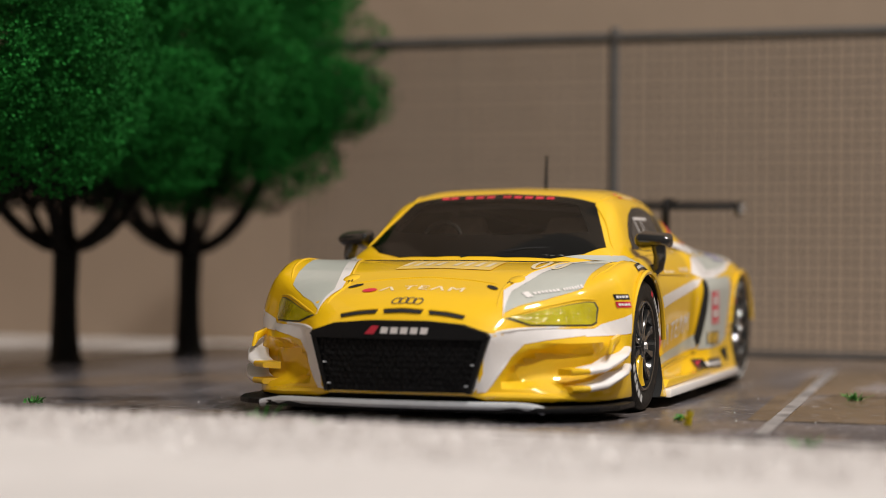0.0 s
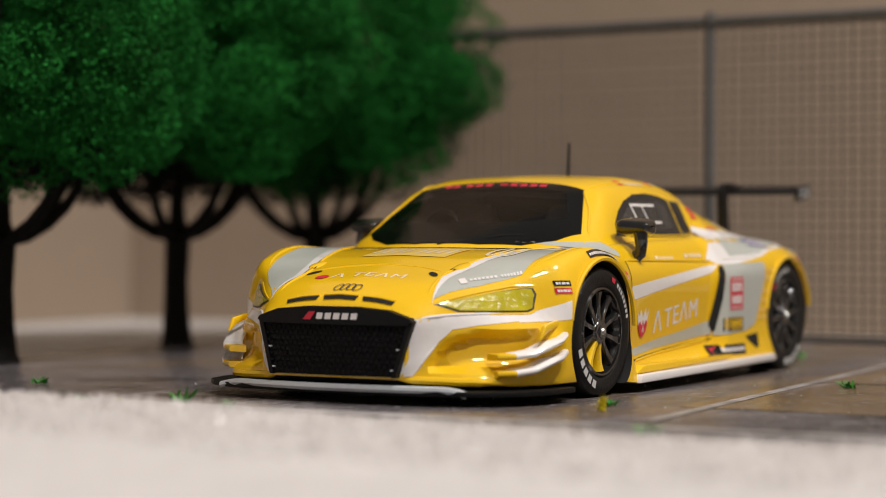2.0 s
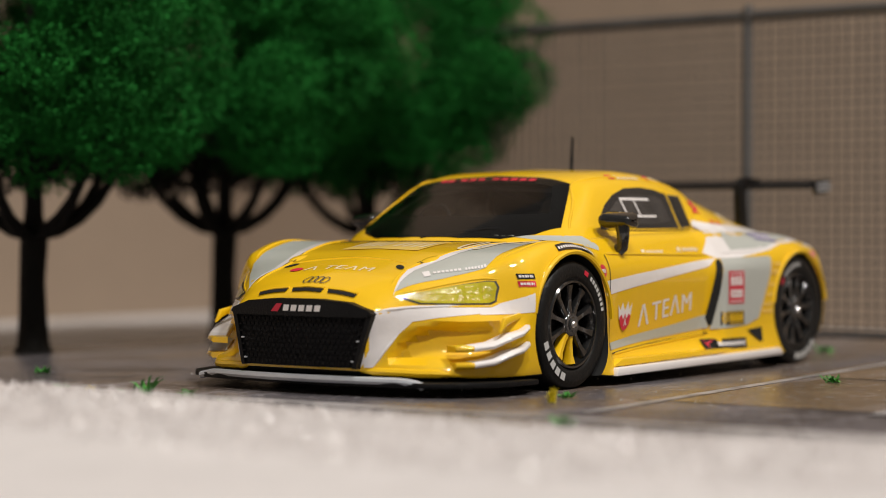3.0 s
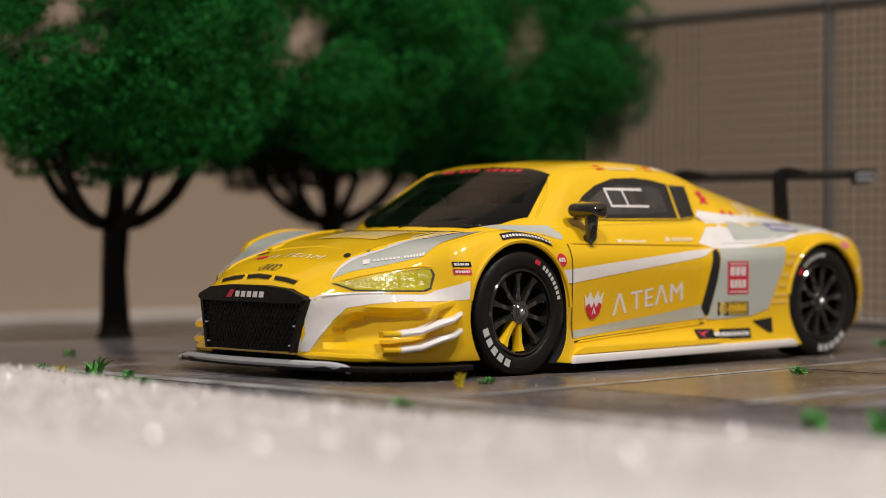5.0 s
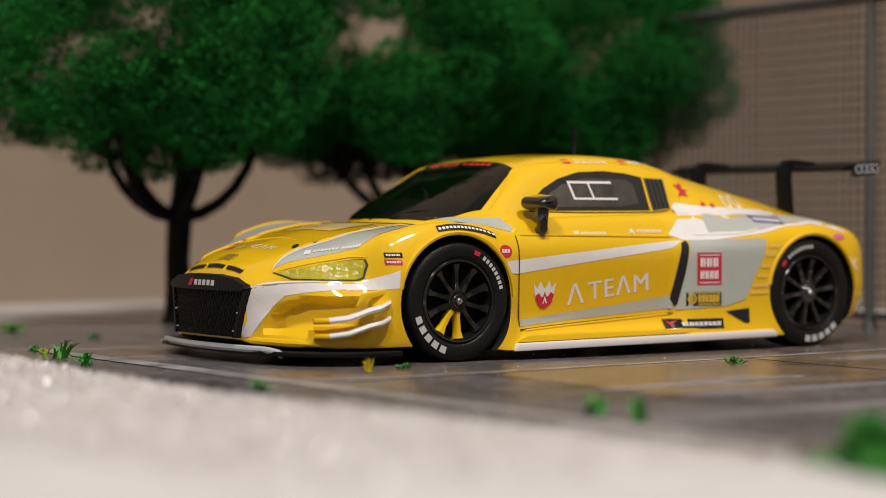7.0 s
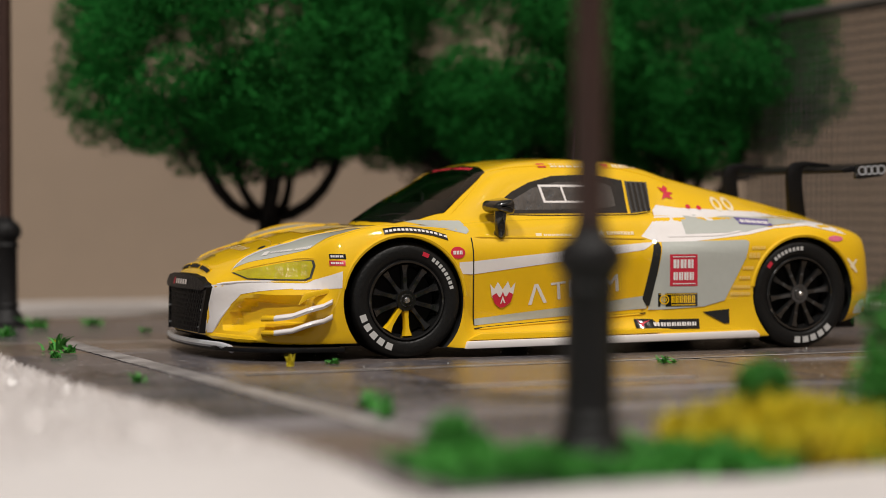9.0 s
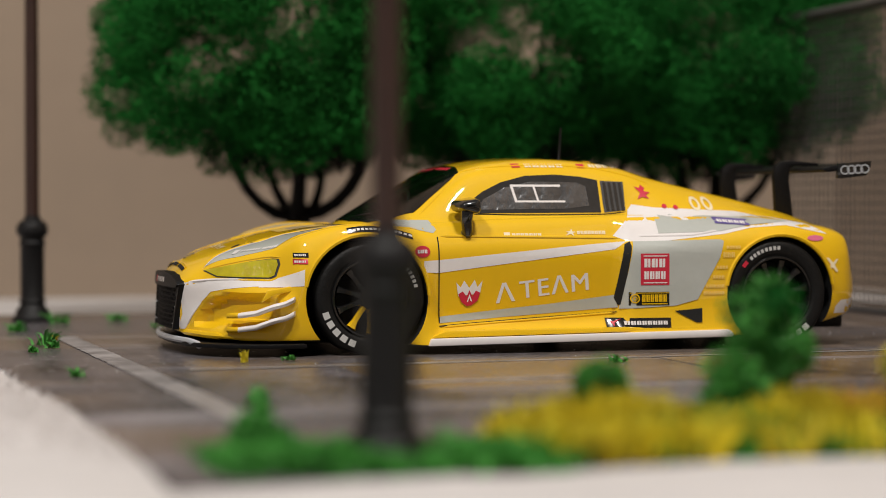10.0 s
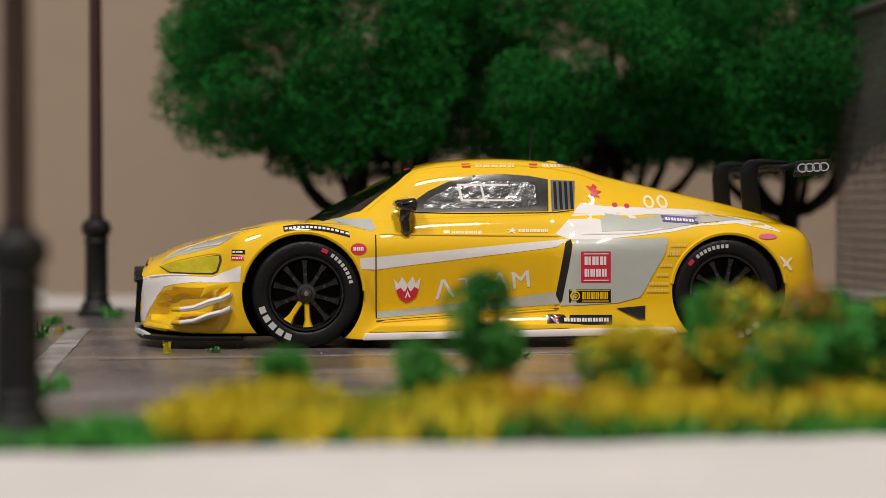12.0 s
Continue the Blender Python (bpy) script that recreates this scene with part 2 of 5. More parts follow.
def carve(bm, cutters):
    """The bmesh with the cutters taken away."""
    def loose(b, name):
        me = bpy.data.meshes.new(name)
        b.to_mesh(me)
        b.free()
        return new(name, me)

    ob = loose(bm, "work")
    tools = [loose(c, "cutter") for c in cutters]
    for c in tools:
        mod = ob.modifiers.new("cut", "BOOLEAN")
        mod.operation, mod.object, mod.solver = "DIFFERENCE", c, "EXACT"
    me = bpy.data.meshes.new_from_object(ob.evaluated_get(bpy.context.evaluated_depsgraph_get()))
    out = bmesh.new()
    out.from_mesh(me)
    for o in (ob, *tools):
        old = o.data
        bpy.data.objects.remove(o)
        bpy.data.meshes.remove(old)
    bpy.data.meshes.remove(me)
    return out


# Ways to lay a flat print on the bodywork: (u, v) to a start point and a direction.
SIDE = (lambda u, v: Vector((u, -3, v)), Vector((0, 1, 0)))
TOP = (lambda u, v: Vector((u, v, 3)), Vector((0, 0, -1)))
FRONT = (lambda u, v: Vector((-5, u, v)), Vector((1, 0, 0)))


def laid(bm, way, trees, off, cell=0.05):
    """Wraps a flat bmesh with u, v in x, y onto the nearest of the surfaces in trees, off above it."""
    start, d = way
    us, vs = [v.co.x for v in bm.verts], [v.co.y for v in bm.verts]
    for axis, lo, hi in ((0, min(us), max(us)), (1, min(vs), max(vs))):
        for k in range(1, int((hi - lo) / cell) + 1):
            p, n = Vector((0, 0, 0)), Vector((0, 0, 0))
            p[axis], n[axis] = lo + k * cell, 1
            bmesh.ops.bisect_plane(bm, geom=bm.verts[:] + bm.edges[:] + bm.faces[:], plane_co=p, plane_no=n)
    gone = []
    for v in bm.verts:
        best = None
        o = start(v.co.x, v.co.y)
        for tree in trees:
            place, normal, _, far = tree.ray_cast(o, d)
            if place is not None and (best is None or far < best[2]):
                best = (place, normal, far)
        if best:
            n = best[1] if best[1].dot(d) < 0 else -best[1]
            v.co = best[0] + n * off
        else:
            gone.append(v)
    bmesh.ops.delete(bm, geom=gone, context="VERTS")
    if bm.faces:
        bm.faces.ensure_lookup_table()
        bm.normal_update()
        for f in bm.faces:
            if f.normal.dot(d) > 0:
                f.normal_flip()
    return bm


def flat(*outlines):
    bm = bmesh.new()
    for outline in outlines:
        bm.faces.new([bm.verts.new((u, v, 0)) for u, v in outline])
    bmesh.ops.triangulate(bm, faces=bm.faces[:])
    return bm


def rect(u0, u1, v0, v1, lean=0.0):
    return [(u0, v0), (u1, v0), (u1 + lean, v1), (u0 + lean, v1)]


def oval(u, v, a, b, n=20, turn=0.0):
    c, s = math.cos(turn), math.sin(turn)
    return [(u + a * math.cos(w) * c - b * math.sin(w) * s, v + a * math.cos(w) * s + b * math.sin(w) * c) for w in (2 * math.pi * k / n for k in range(n))]


def ringed(u, v, a, b, wide, n=24):
    """A flat ring as a row of quads."""
    out = []
    for k in range(n):
        w0, w1 = 2 * math.pi * k / n, 2 * math.pi * (k + 1) / n
        out.append([(u + r * p * math.cos(w), v + r * q * math.sin(w)) for w, r, p, q in ((w0, 1, a, b), (w1, 1, a, b), (w1, 1, a - wide, b - wide), (w0, 1, a - wide, b - wide))])
    return out


def bars(u0, u1, v0, v1, n, lean=0.0, rise=0.0):
    """A row of plain bars where small print stands."""
    out, n = [], 2 * n
    w = (u1 - u0) / n
    for k in range(n):
        h = rise * (k / n)
        out.append(rect(u0 + k * w, u0 + k * w + w * (0.60 if k % 2 else 0.82), v0 + h, v1 + h, lean))
    return out


def slanted(p, q, wide, n, gap=0.7):
    """Plain bars in a row along the line from p to q."""
    d = (Vector(q) - Vector(p)) / n
    s = Vector((-d.y, d.x)).normalized() * wide / 2
    out = []
    for k in range(n):
        a = Vector(p) + d * k
        b = a + d * gap
        out.append([tuple(a - s), tuple(b - s), tuple(b + s), tuple(a + s)])
    return out


def words(text, size, spread=1.0):
    """Letters as a flat bmesh, centred."""
    curve = bpy.data.curves.new("letters", "FONT")
    curve.body, curve.size, curve.align_x, curve.align_y, curve.resolution_u, curve.space_character = text, size, "CENTER", "CENTER", 3, spread
    ob = new("letters", curve)
    me = bpy.data.meshes.new_from_object(ob.evaluated_get(bpy.context.evaluated_depsgraph_get()))
    bm = bmesh.new()
    bm.from_mesh(me)
    bpy.data.objects.remove(ob)
    bpy.data.curves.remove(curve)
    bpy.data.meshes.remove(me)
    return bm


def shift(bm, place, turn=0.0, su=1.0, sv=1.0):
    bmesh.ops.transform(bm, matrix=Matrix.Translation((*place, 0)) @ pose(0, 0, 0, 0, 0, turn) @ Matrix.Diagonal((su, sv, 1, 1)), verts=bm.verts)
    return bm


# ---- the table top ----
def fleece_height(x, y):
    """The cloth lies flat under the card and swells in front of its short edge."""
    edge = -3.65 + 0.03 * math.sin(1.1 * y + 0.4) - 0.036 * y
    far = max(0.0, edge - x)
    swell = 0.125 * (1 - math.exp(-far / 0.28)) * (1 + 0.25 * math.sin(0.9 * y + 1.0)) if far else -0.05
    front = max(0.0, -6.68 + 0.077 * (x + 3.4) - y)
    if front:
        swell = max(swell, 0.02 * (1 - math.exp(-front / 0.3)))
    wave = 0.018 * noise.noise(Vector((x * 1.1, y * 1.1, 0))) + 0.016 * noise.noise(Vector((x * 5, y * 5, 3))) if far or front else 0
    return swell + wave


def cloth():
    xs = np.unique(np.r_[np.linspace(-18, -6, 60), np.linspace(-6, -3.3, 90), np.linspace(-3.3, 9, 60)])
    ys = np.unique(np.r_[np.linspace(-18, -7.5, 50), np.linspace(-7.5, -6.1, 30), np.linspace(-6.1, 3.0, 120), np.linspace(3.0, 8.7, 18)])
    verts = [(x, y, fleece_height(x, y)) for x in xs for y in ys]
    n = len(ys)
    faces = [(i * n + j, (i + 1) * n + j, (i + 1) * n + j + 1, i * n + j + 1) for i in range(len(xs) - 1) for j in range(n - 1)]
    return raw("cloth", verts, faces)


fleece = tagged(part("ground", cloth(), FLEECE), "white fleece cloth spread over the table top", "cloth", kind="structure")


def fibres():
    """Short upright hairs on the swell of the cloth."""
    rng = np.random.default_rng(5)
    verts, faces = [], []
    for _ in range(16000):
        x, y = rng.uniform(-5.6, -3.5), rng.uniform(-6.5, 3.2)
        z, h = fleece_height(x, y), rng.uniform(0.015, 0.04)
        w, lean = rng.uniform(0, 6.28), rng.normal(0, 0.02, 2)
        a, b = 0.006 * math.cos(w), 0.006 * math.sin(w)
        k = len(verts)
        verts += [(x - a, y - b, z - 0.004), (x + a, y + b, z - 0.004), (x + lean[0], y + lean[1], z + h)]
        faces.append((k, k + 1, k + 2))
    return raw("fibres", verts, faces)


part("cloth_fibres", fibres(), FIBRE, fleece, kind="stuff", smooth=0)

card = tagged(part("pavement", prism([(-3.42, -6.70), (5.0, -6.05), (5.0, 4.45), (-3.80, 4.45)], 0.04, lambda u, v: (u, v, -0.04), bevel=0.006), ASPHALT), "dark printed asphalt card lying on the fleece", "ground", kind="structure")


def strip(a, b, wide, lift=0.005):
    """A worn painted line between two points of the card, its edges uneven."""
    a, b = Vector((*a, 0)), Vector((*b, 0))
    d = (b - a).normalized()
    s = Vector((-d.y, d.x, 0)) * wide / 2
    n = max(4, int((b - a).length / 0.04))
    verts, faces = [], []
    for k in range(n + 1):
        p = a.lerp(b, k / n)
        for side in (-1, 1):
            q = p + s * side * (0.92 + 0.16 * noise.noise(Vector((p.x * 17, p.y * 17, side))))
            verts.append((q.x, q.y, lift))
        if k:
            faces.append((2 * k - 2, 2 * k, 2 * k + 1, 2 * k - 1))
    return raw("strip", verts, faces)


for x0, x1, y0, y1 in ((-1.75, 0.22, -3.35, -1.62), (0.27, 3.0, -3.25, -1.50)):
    bm = flat([(x0, y0), (x1, y0 + 0.09 * (x1 - x0)), (x1, y1 + 0.09 * (x1 - x0)), (x0, y1)])
    bmesh.ops.translate(bm, verts=bm.verts, vec=(0, 0, 0.0025))
    part("printed_slab", bm, TAN, card, "worn tan printed slab", smooth=0)
for a, b, wide in (((-2.98, 1.3), (-2.78, -5.3), 0.17), ((-2.6, -1.84), (3.0, -1.38), 0.075), ((-1.9, -3.0), (-0.4, -2.85), 0.10)):
    part("painted_line", strip(a, b, wide), LINE, card, smooth=0)



def crumbs():
    """Pale specks of scatter material lying about on the card."""
    rng = np.random.default_rng(31)
    verts, faces = [], []
    for _ in range(70):
        x, y, r = rng.uniform(-3.2, 3.0), rng.triangular(-5.2, -1.6, 2.2), rng.uniform(0.003, 0.008)
        k = len(verts)
        turn = rng.uniform(0, 6.28)
        verts += [(x + r * math.cos(turn + w), y + r * math.sin(turn + w), 0.001) for w in (0, 2.1, 4.2)] + [(x, y, r * 1.1)]
        faces += [(k, k + 1, k + 3), (k + 1, k + 2, k + 3), (k + 2, k, k + 3)]
    return raw("crumbs", verts, faces)


tagged(part("scatter_crumbs", crumbs(), GREY, None, "pale scatter crumbs lying loose on the printed card", smooth=0), category="crumbs", kind="stuff")

tagged(part("wall_back", box(-18, 6.6, 8.6, 8.9, -0.1, 16), WALLPAINT), "plain beige painted back wall", "wall", kind="structure")
tagged(part("wall_side", box(6.6, 6.9, -18, 8.9, -0.1, 16), WALLPAINT), "plain beige painted side wall", "wall", kind="structure")


# ---- fence ----
def fence(x=3.2, y0=-2.6, y1=2.93, top=2.51):
    ob = thing("wire_fence", (x, 0, 0), "grey wire mesh fence on slim posts along the card's edge", "fence")
    for y in (y0, 0.31):
        post = part("post", lathe([(0, 0), (0.065, 0), (0.05, 0.05), (0.04, 0.08), (0.04, top + 0.02), (0.03, top + 0.05), (0, top + 0.055)], steps=14), WIRE, ob, place=(0, y, 0))
        part("collar", lathe([(0.04, top - 0.06), (0.055, top - 0.055), (0.055, top - 0.005), (0.04, top)], steps=14), WIRE, post)
    for z, r in ((top - 0.03, 0.042), (0.10, 0.028)):
        part("rail", tube([(0.0, y0, z), (0, y1, z)], [r, r], 8), WIRE, ob)
    rng = np.random.default_rng(2)
    verts, faces = [], []

    def wire(a, b, r=0.0072):
        bm = tube([a, b], [r, r], 4)
        bm.verts.index_update()
        k = len(verts)
        verts.extend(tuple(v.co) for v in bm.verts)
        faces.extend(tuple(k + v.index for v in f.verts) for f in bm.faces)
        bm.free()

    for y in np.arange(y0 + 0.07, y1, 0.078):
        wire((-0.008, y + rng.normal(0, 0.004), 0.1), (-0.008, y + rng.normal(0, 0.004), top - 0.03))
    for z in np.arange(0.16, top - 0.05, 0.078):
        wire((0.008, y0, z + rng.normal(0, 0.004)), (0.008, y1, z + rng.normal(0, 0.004)))
    part("wire_mesh", raw("mesh", verts, faces), WIRE, ob, kind="stuff", smooth=0)
    return ob


fence()


# ---- street lamps ----
def street_lamp(x, y, label):
    ob = thing("street_lamp", (x, y, 0), label, "street lamp", "street lamps")
    part("base", lathe([(0, 0), (0.16, 0), (0.16, 0.03), (0.138, 0.05), (0.128, 0.09), (0.106, 0.12), (0.094, 0.14), (0.094, 0.66), (0.11, 0.68), (0.124, 0.70), (0.124, 0.75), (0.10, 0.79), (0.066, 0.81), (0.060, 0.84), (0, 0.84)], steps=24), IRON, ob)
    part("pole", lathe([(0.055, 0.80), (0.055, 1.4), (0.050, 3.3), (0, 3.32)], steps=18), POLE, ob, "reddish brown upper pole")
    for z in (0.16, 0.62):
        part("moulding", lathe([(0.094, z - 0.02), (0.108, z), (0.094, z + 0.02)], steps=24), IRON, ob)
    return ob


street_lamp(-2.578, -6.13, "dark street lamp post with brown pole among turf")
street_lamp(-3.02, 3.35, "dark street lamp post with a brown pole behind the model car")


# ---- trees ----
def flakes(centres, radii, each, size, seed, squash=0.85):
    """Loose flock: small bent flakes scattered over the skins of many clumps."""
    rng = np.random.default_rng(seed)
    verts, faces = [], []
    for c, r in zip(centres, radii):
        n = int(each * (r / np.mean(radii)) ** 2)
        d = rng.normal(size=(n, 3))
        d /= np.linalg.norm(d, axis=1)[:, None]
        lump = 1 + 0.22 * np.sin(5 * d[:, :1] + 7 * d[:, 1:2] + c[0] * 9) * np.cos(6 * d[:, 2:3] + c[1] * 7)
        p = c + d * r * lump * rng.uniform(0.84, 1.05, (n, 1)) * (1, 1, squash)
        a = rng.normal(size=(n, 3))
        a /= np.linalg.norm(a, axis=1)[:, None]
        b = np.cross(a, rng.normal(size=(n, 3)))
        b /= np.linalg.norm(b, axis=1)[:, None]
        s = size * rng.uniform(0.6, 1.35, (n, 1))
        bend = d * s * 0.35
        k = len(verts)
        quads = np.stack([p - a * s, p + b * s * 0.7 + bend, p + a * s, p - b * s * 0.7 + bend], 1)
        verts += quads.reshape(-1, 3).tolist()
        faces += [(k + 4 * i, k + 4 * i + 1, k + 4 * i + 2, k + 4 * i + 3) for i in range(n)]
    return raw("flakes", verts, faces)


def model_tree(x, y, wide, fork, seed, label, lean=(0.0, 0.0)):
    rng = np.random.default_rng(seed)
    ob = thing("tree", (x, y, 0), label, "tree", "row of model trees")
    part("trunk", tube([(0, 0, -0.02), (0, 0, 0.06), (0.005, 0.01, 0.25), (-0.01, 0, 0.5), (0.01, 0.0, fork - 0.05), (0, 0, fork + 0.12)], [0.15, 0.115, 0.10, 0.092, 0.10, 0.055], 14), BARK, ob)
    for k in range(7):
        w = 2 * math.pi * (k + rng.uniform(-0.25, 0.25)) / 7
        out = rng.uniform(0.62, 0.88)
        c, s = math.cos(w), math.sin(w)
        pts, rad = [], []
        for t in np.linspace(0, 1, 9):
            r = out * math.sin(t * math.pi / 2) ** 0.8
            pts.append((c * r + 0.03 * math.sin(4 * t + k), s * r + 0.03 * math.cos(3 * t + k), fork - 0.06 + 1.25 * t**1.7))
            rad.append(0.042 * (1 - t) + 0.014)
        limb = part("limb", tube(pts, rad, 8), BARK, ob)
        mid = Vector(pts[5])
        side = Vector((-s, c, 0)) * rng.choice((-1, 1))
        part("twig", tube([mid, mid + side * 0.15 + Vector((c * 0.1, s * 0.1, 0.2)), mid + side * 0.38 + Vector((c * 0.2, s * 0.2, 0.5))], [0.026, 0.02, 0.01], 6), BARK, limb)
    part("leader", tube([(0, 0, fork), (0.04, 0.02, fork + 0.5), (-0.03, 0.05, fork + 1.2), (0, 0, fork + 1.7)], [0.07, 0.05, 0.035, 0.015], 8), BARK, ob)
    centres, radii = [], []
    while len(centres) < 225:
        d = rng.normal(size=3)
        d /= np.linalg.norm(d)
        r = rng.uniform(0.40, 1.0) ** 0.5
        flatter = np.hypot(d[0], d[1]) ** -0.25
        p = np.array((d[0] * wide * r * flatter, d[1] * wide * r * flatter, 2.3 + np.sign(d[2]) * abs(d[2]) ** 0.8 * 1.12 * r))
        low = 1.36 + 0.10 * math.sin(3 * math.atan2(d[1], d[0]) + seed) - 0.05 * (np.hypot(p[0], p[1]) / wide)
        if p[2] < low:
            if rng.uniform() < 0.5:
                continue
            p[2] = low + rng.uniform(0, 0.15)
        swell = 1 + 0.10 * math.sin(2.3 * p[0] + seed) * math.cos(2.1 * p[1] + 2 * seed)
        p[:2] *= swell
        p[:2] += lean
        centres.append(p)
        radii.append(rng.uniform(0.14, 0.32))
    # Bark-coloured flakes stand for dense twigs and for the shade under the crown.
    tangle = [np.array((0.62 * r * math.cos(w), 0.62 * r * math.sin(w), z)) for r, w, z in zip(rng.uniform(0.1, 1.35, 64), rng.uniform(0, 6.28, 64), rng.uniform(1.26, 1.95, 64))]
    part("dark_twig_fill", flakes(tangle, rng.uniform(0.11, 0.22, 64), 240, 0.018, seed + 50), BARK, ob, "dark flakes for dense twigs and shade under the crown", smooth=0)
    part("crown", flakes(centres, radii, 900, 0.0140, seed), LEAF, ob, "dark green foam flock foliage in clumps", smooth=0)
    return ob


model_tree(-0.79, 3.78, 1.42, 0.88, 3, "model tree with dark bare limbs and a dense green crown", (-0.32, -0.1))
model_tree(1.50, 4.05, 1.50, 0.91, 8, "model tree with dark bare limbs and a dense green crown", (-0.38, -0.15))
model_tree(2.98, 3.75, 1.30, 0.90, 14, "model tree with dark bare limbs beside the wire fence")


# ---- model car ----
from mathutils.bvhtree import BVHTree

car = thing("model_car", (0, 0, 0), "yellow, white and grey die-cast racing car parked on the printed card", "model car")

# Half sections of the lower body: (y out, z up) from the floor's centre round to the bonnet's or deck's centre.
BODY = [
    (-2.435, [(0, 0.13), (0.36, 0.13), (0.40, 0.15), (0.43, 0.30), (0.45, 0.42), (0.34, 0.470), (0.18, 0.487), (0, 0.492)]),
    (-2.395, [(0, 0.11), (0.42, 0.11), (0.46, 0.13), (0.47, 0.30), (0.49, 0.43), (0.40, 0.495), (0.22, 0.535), (0, 0.55)]),
    (-2.30, [(0, 0.10), (0.62, 0.10), (0.67, 0.12), (0.57, 0.31), (0.56, 0.44), (0.48, 0.535), (0.30, 0.58), (0, 0.60)]),
    (-2.22, [(0, 0.10), (0.78, 0.10), (0.81, 0.12), (0.70, 0.31), (0.64, 0.46), (0.56, 0.57), (0.35, 0.615), (0, 0.635)]),
    (-2.10, [(0, 0.09), (0.86, 0.09), (0.89, 0.11), (0.86, 0.30), (0.76, 0.465), (0.65, 0.605), (0.40, 0.650), (0, 0.67)]),
    (-1.92, [(0, 0.09), (0.93, 0.09), (0.97, 0.10), (0.97, 0.30), (0.88, 0.475), (0.80, 0.645), (0.52, 0.695), (0, 0.72)]),
    (-1.76, [(0, 0.09), (0.96, 0.09), (1.00, 0.10), (1.02, 0.30), (1.03, 0.49), (0.91, 0.735), (0.60, 0.740), (0, 0.757)]),
    (-1.45, [(0, 0.09), (0.97, 0.09), (1.01, 0.10), (1.03, 0.35), (1.03, 0.62), (0.94, 0.800), (0.66, 0.785), (0, 0.790)]),
    (-1.20, [(0, 0.07), (0.97, 0.07), (1.02, 0.08), (1.03, 0.33), (1.02, 0.64), (0.93, 0.780), (0.70, 0.795), (0, 0.805)]),
    (-1.00, [(0, 0.05), (0.98, 0.05), (1.04, 0.06), (1.00, 0.30), (0.985, 0.61), (0.90, 0.750), (0.77, 0.800), (0, 0.815)]),
    (-0.90, [(0, 0.05), (0.98, 0.05), (1.04, 0.06), (0.95, 0.24), (0.960, 0.60), (0.90, 0.745), (0.79, 0.815), (0, 0.82)]),
    (-0.30, [(0, 0.055), (0.98, 0.055), (1.04, 0.07), (0.90, 0.22), (0.940, 0.60), (0.90, 0.740), (0.80, 0.840), (0, 0.84)]),
    (0.25, [(0, 0.06), (0.98, 0.06), (1.04, 0.075), (0.91, 0.24), (0.945, 0.60), (0.90, 0.735), (0.80, 0.855), (0, 0.86)]),
    (0.36, [(0, 0.06), (0.98, 0.06), (1.04, 0.08), (1.00, 0.28), (1.00, 0.60), (0.94, 0.720), (0.80, 0.865), (0, 0.87)]),
    (0.90, [(0, 0.07), (0.98, 0.07), (1.04, 0.085), (1.01, 0.30), (1.01, 0.62), (0.93, 0.775), (0.74, 0.860), (0, 0.87)]),
    (1.35, [(0, 0.09), (0.97, 0.09), (1.02, 0.10), (1.02, 0.35), (1.01, 0.65), (0.92, 0.800), (0.70, 0.850), (0, 0.85)]),
    (1.72, [(0, 0.16), (0.92, 0.16), (0.97, 0.18), (1.00, 0.35), (0.98, 0.60), (0.90, 0.765), (0.66, 0.800), (0, 0.80)]),
    (1.90, [(0, 0.20), (0.84, 0.20), (0.90, 0.22), (0.93, 0.38), (0.92, 0.56), (0.86, 0.710), (0.62, 0.765), (0, 0.77)]),
    (1.995, [(0, 0.22), (0.70, 0.22), (0.78, 0.24), (0.81, 0.38), (0.78, 0.53), (0.72, 0.645), (0.52, 0.705), (0, 0.715)]),
]
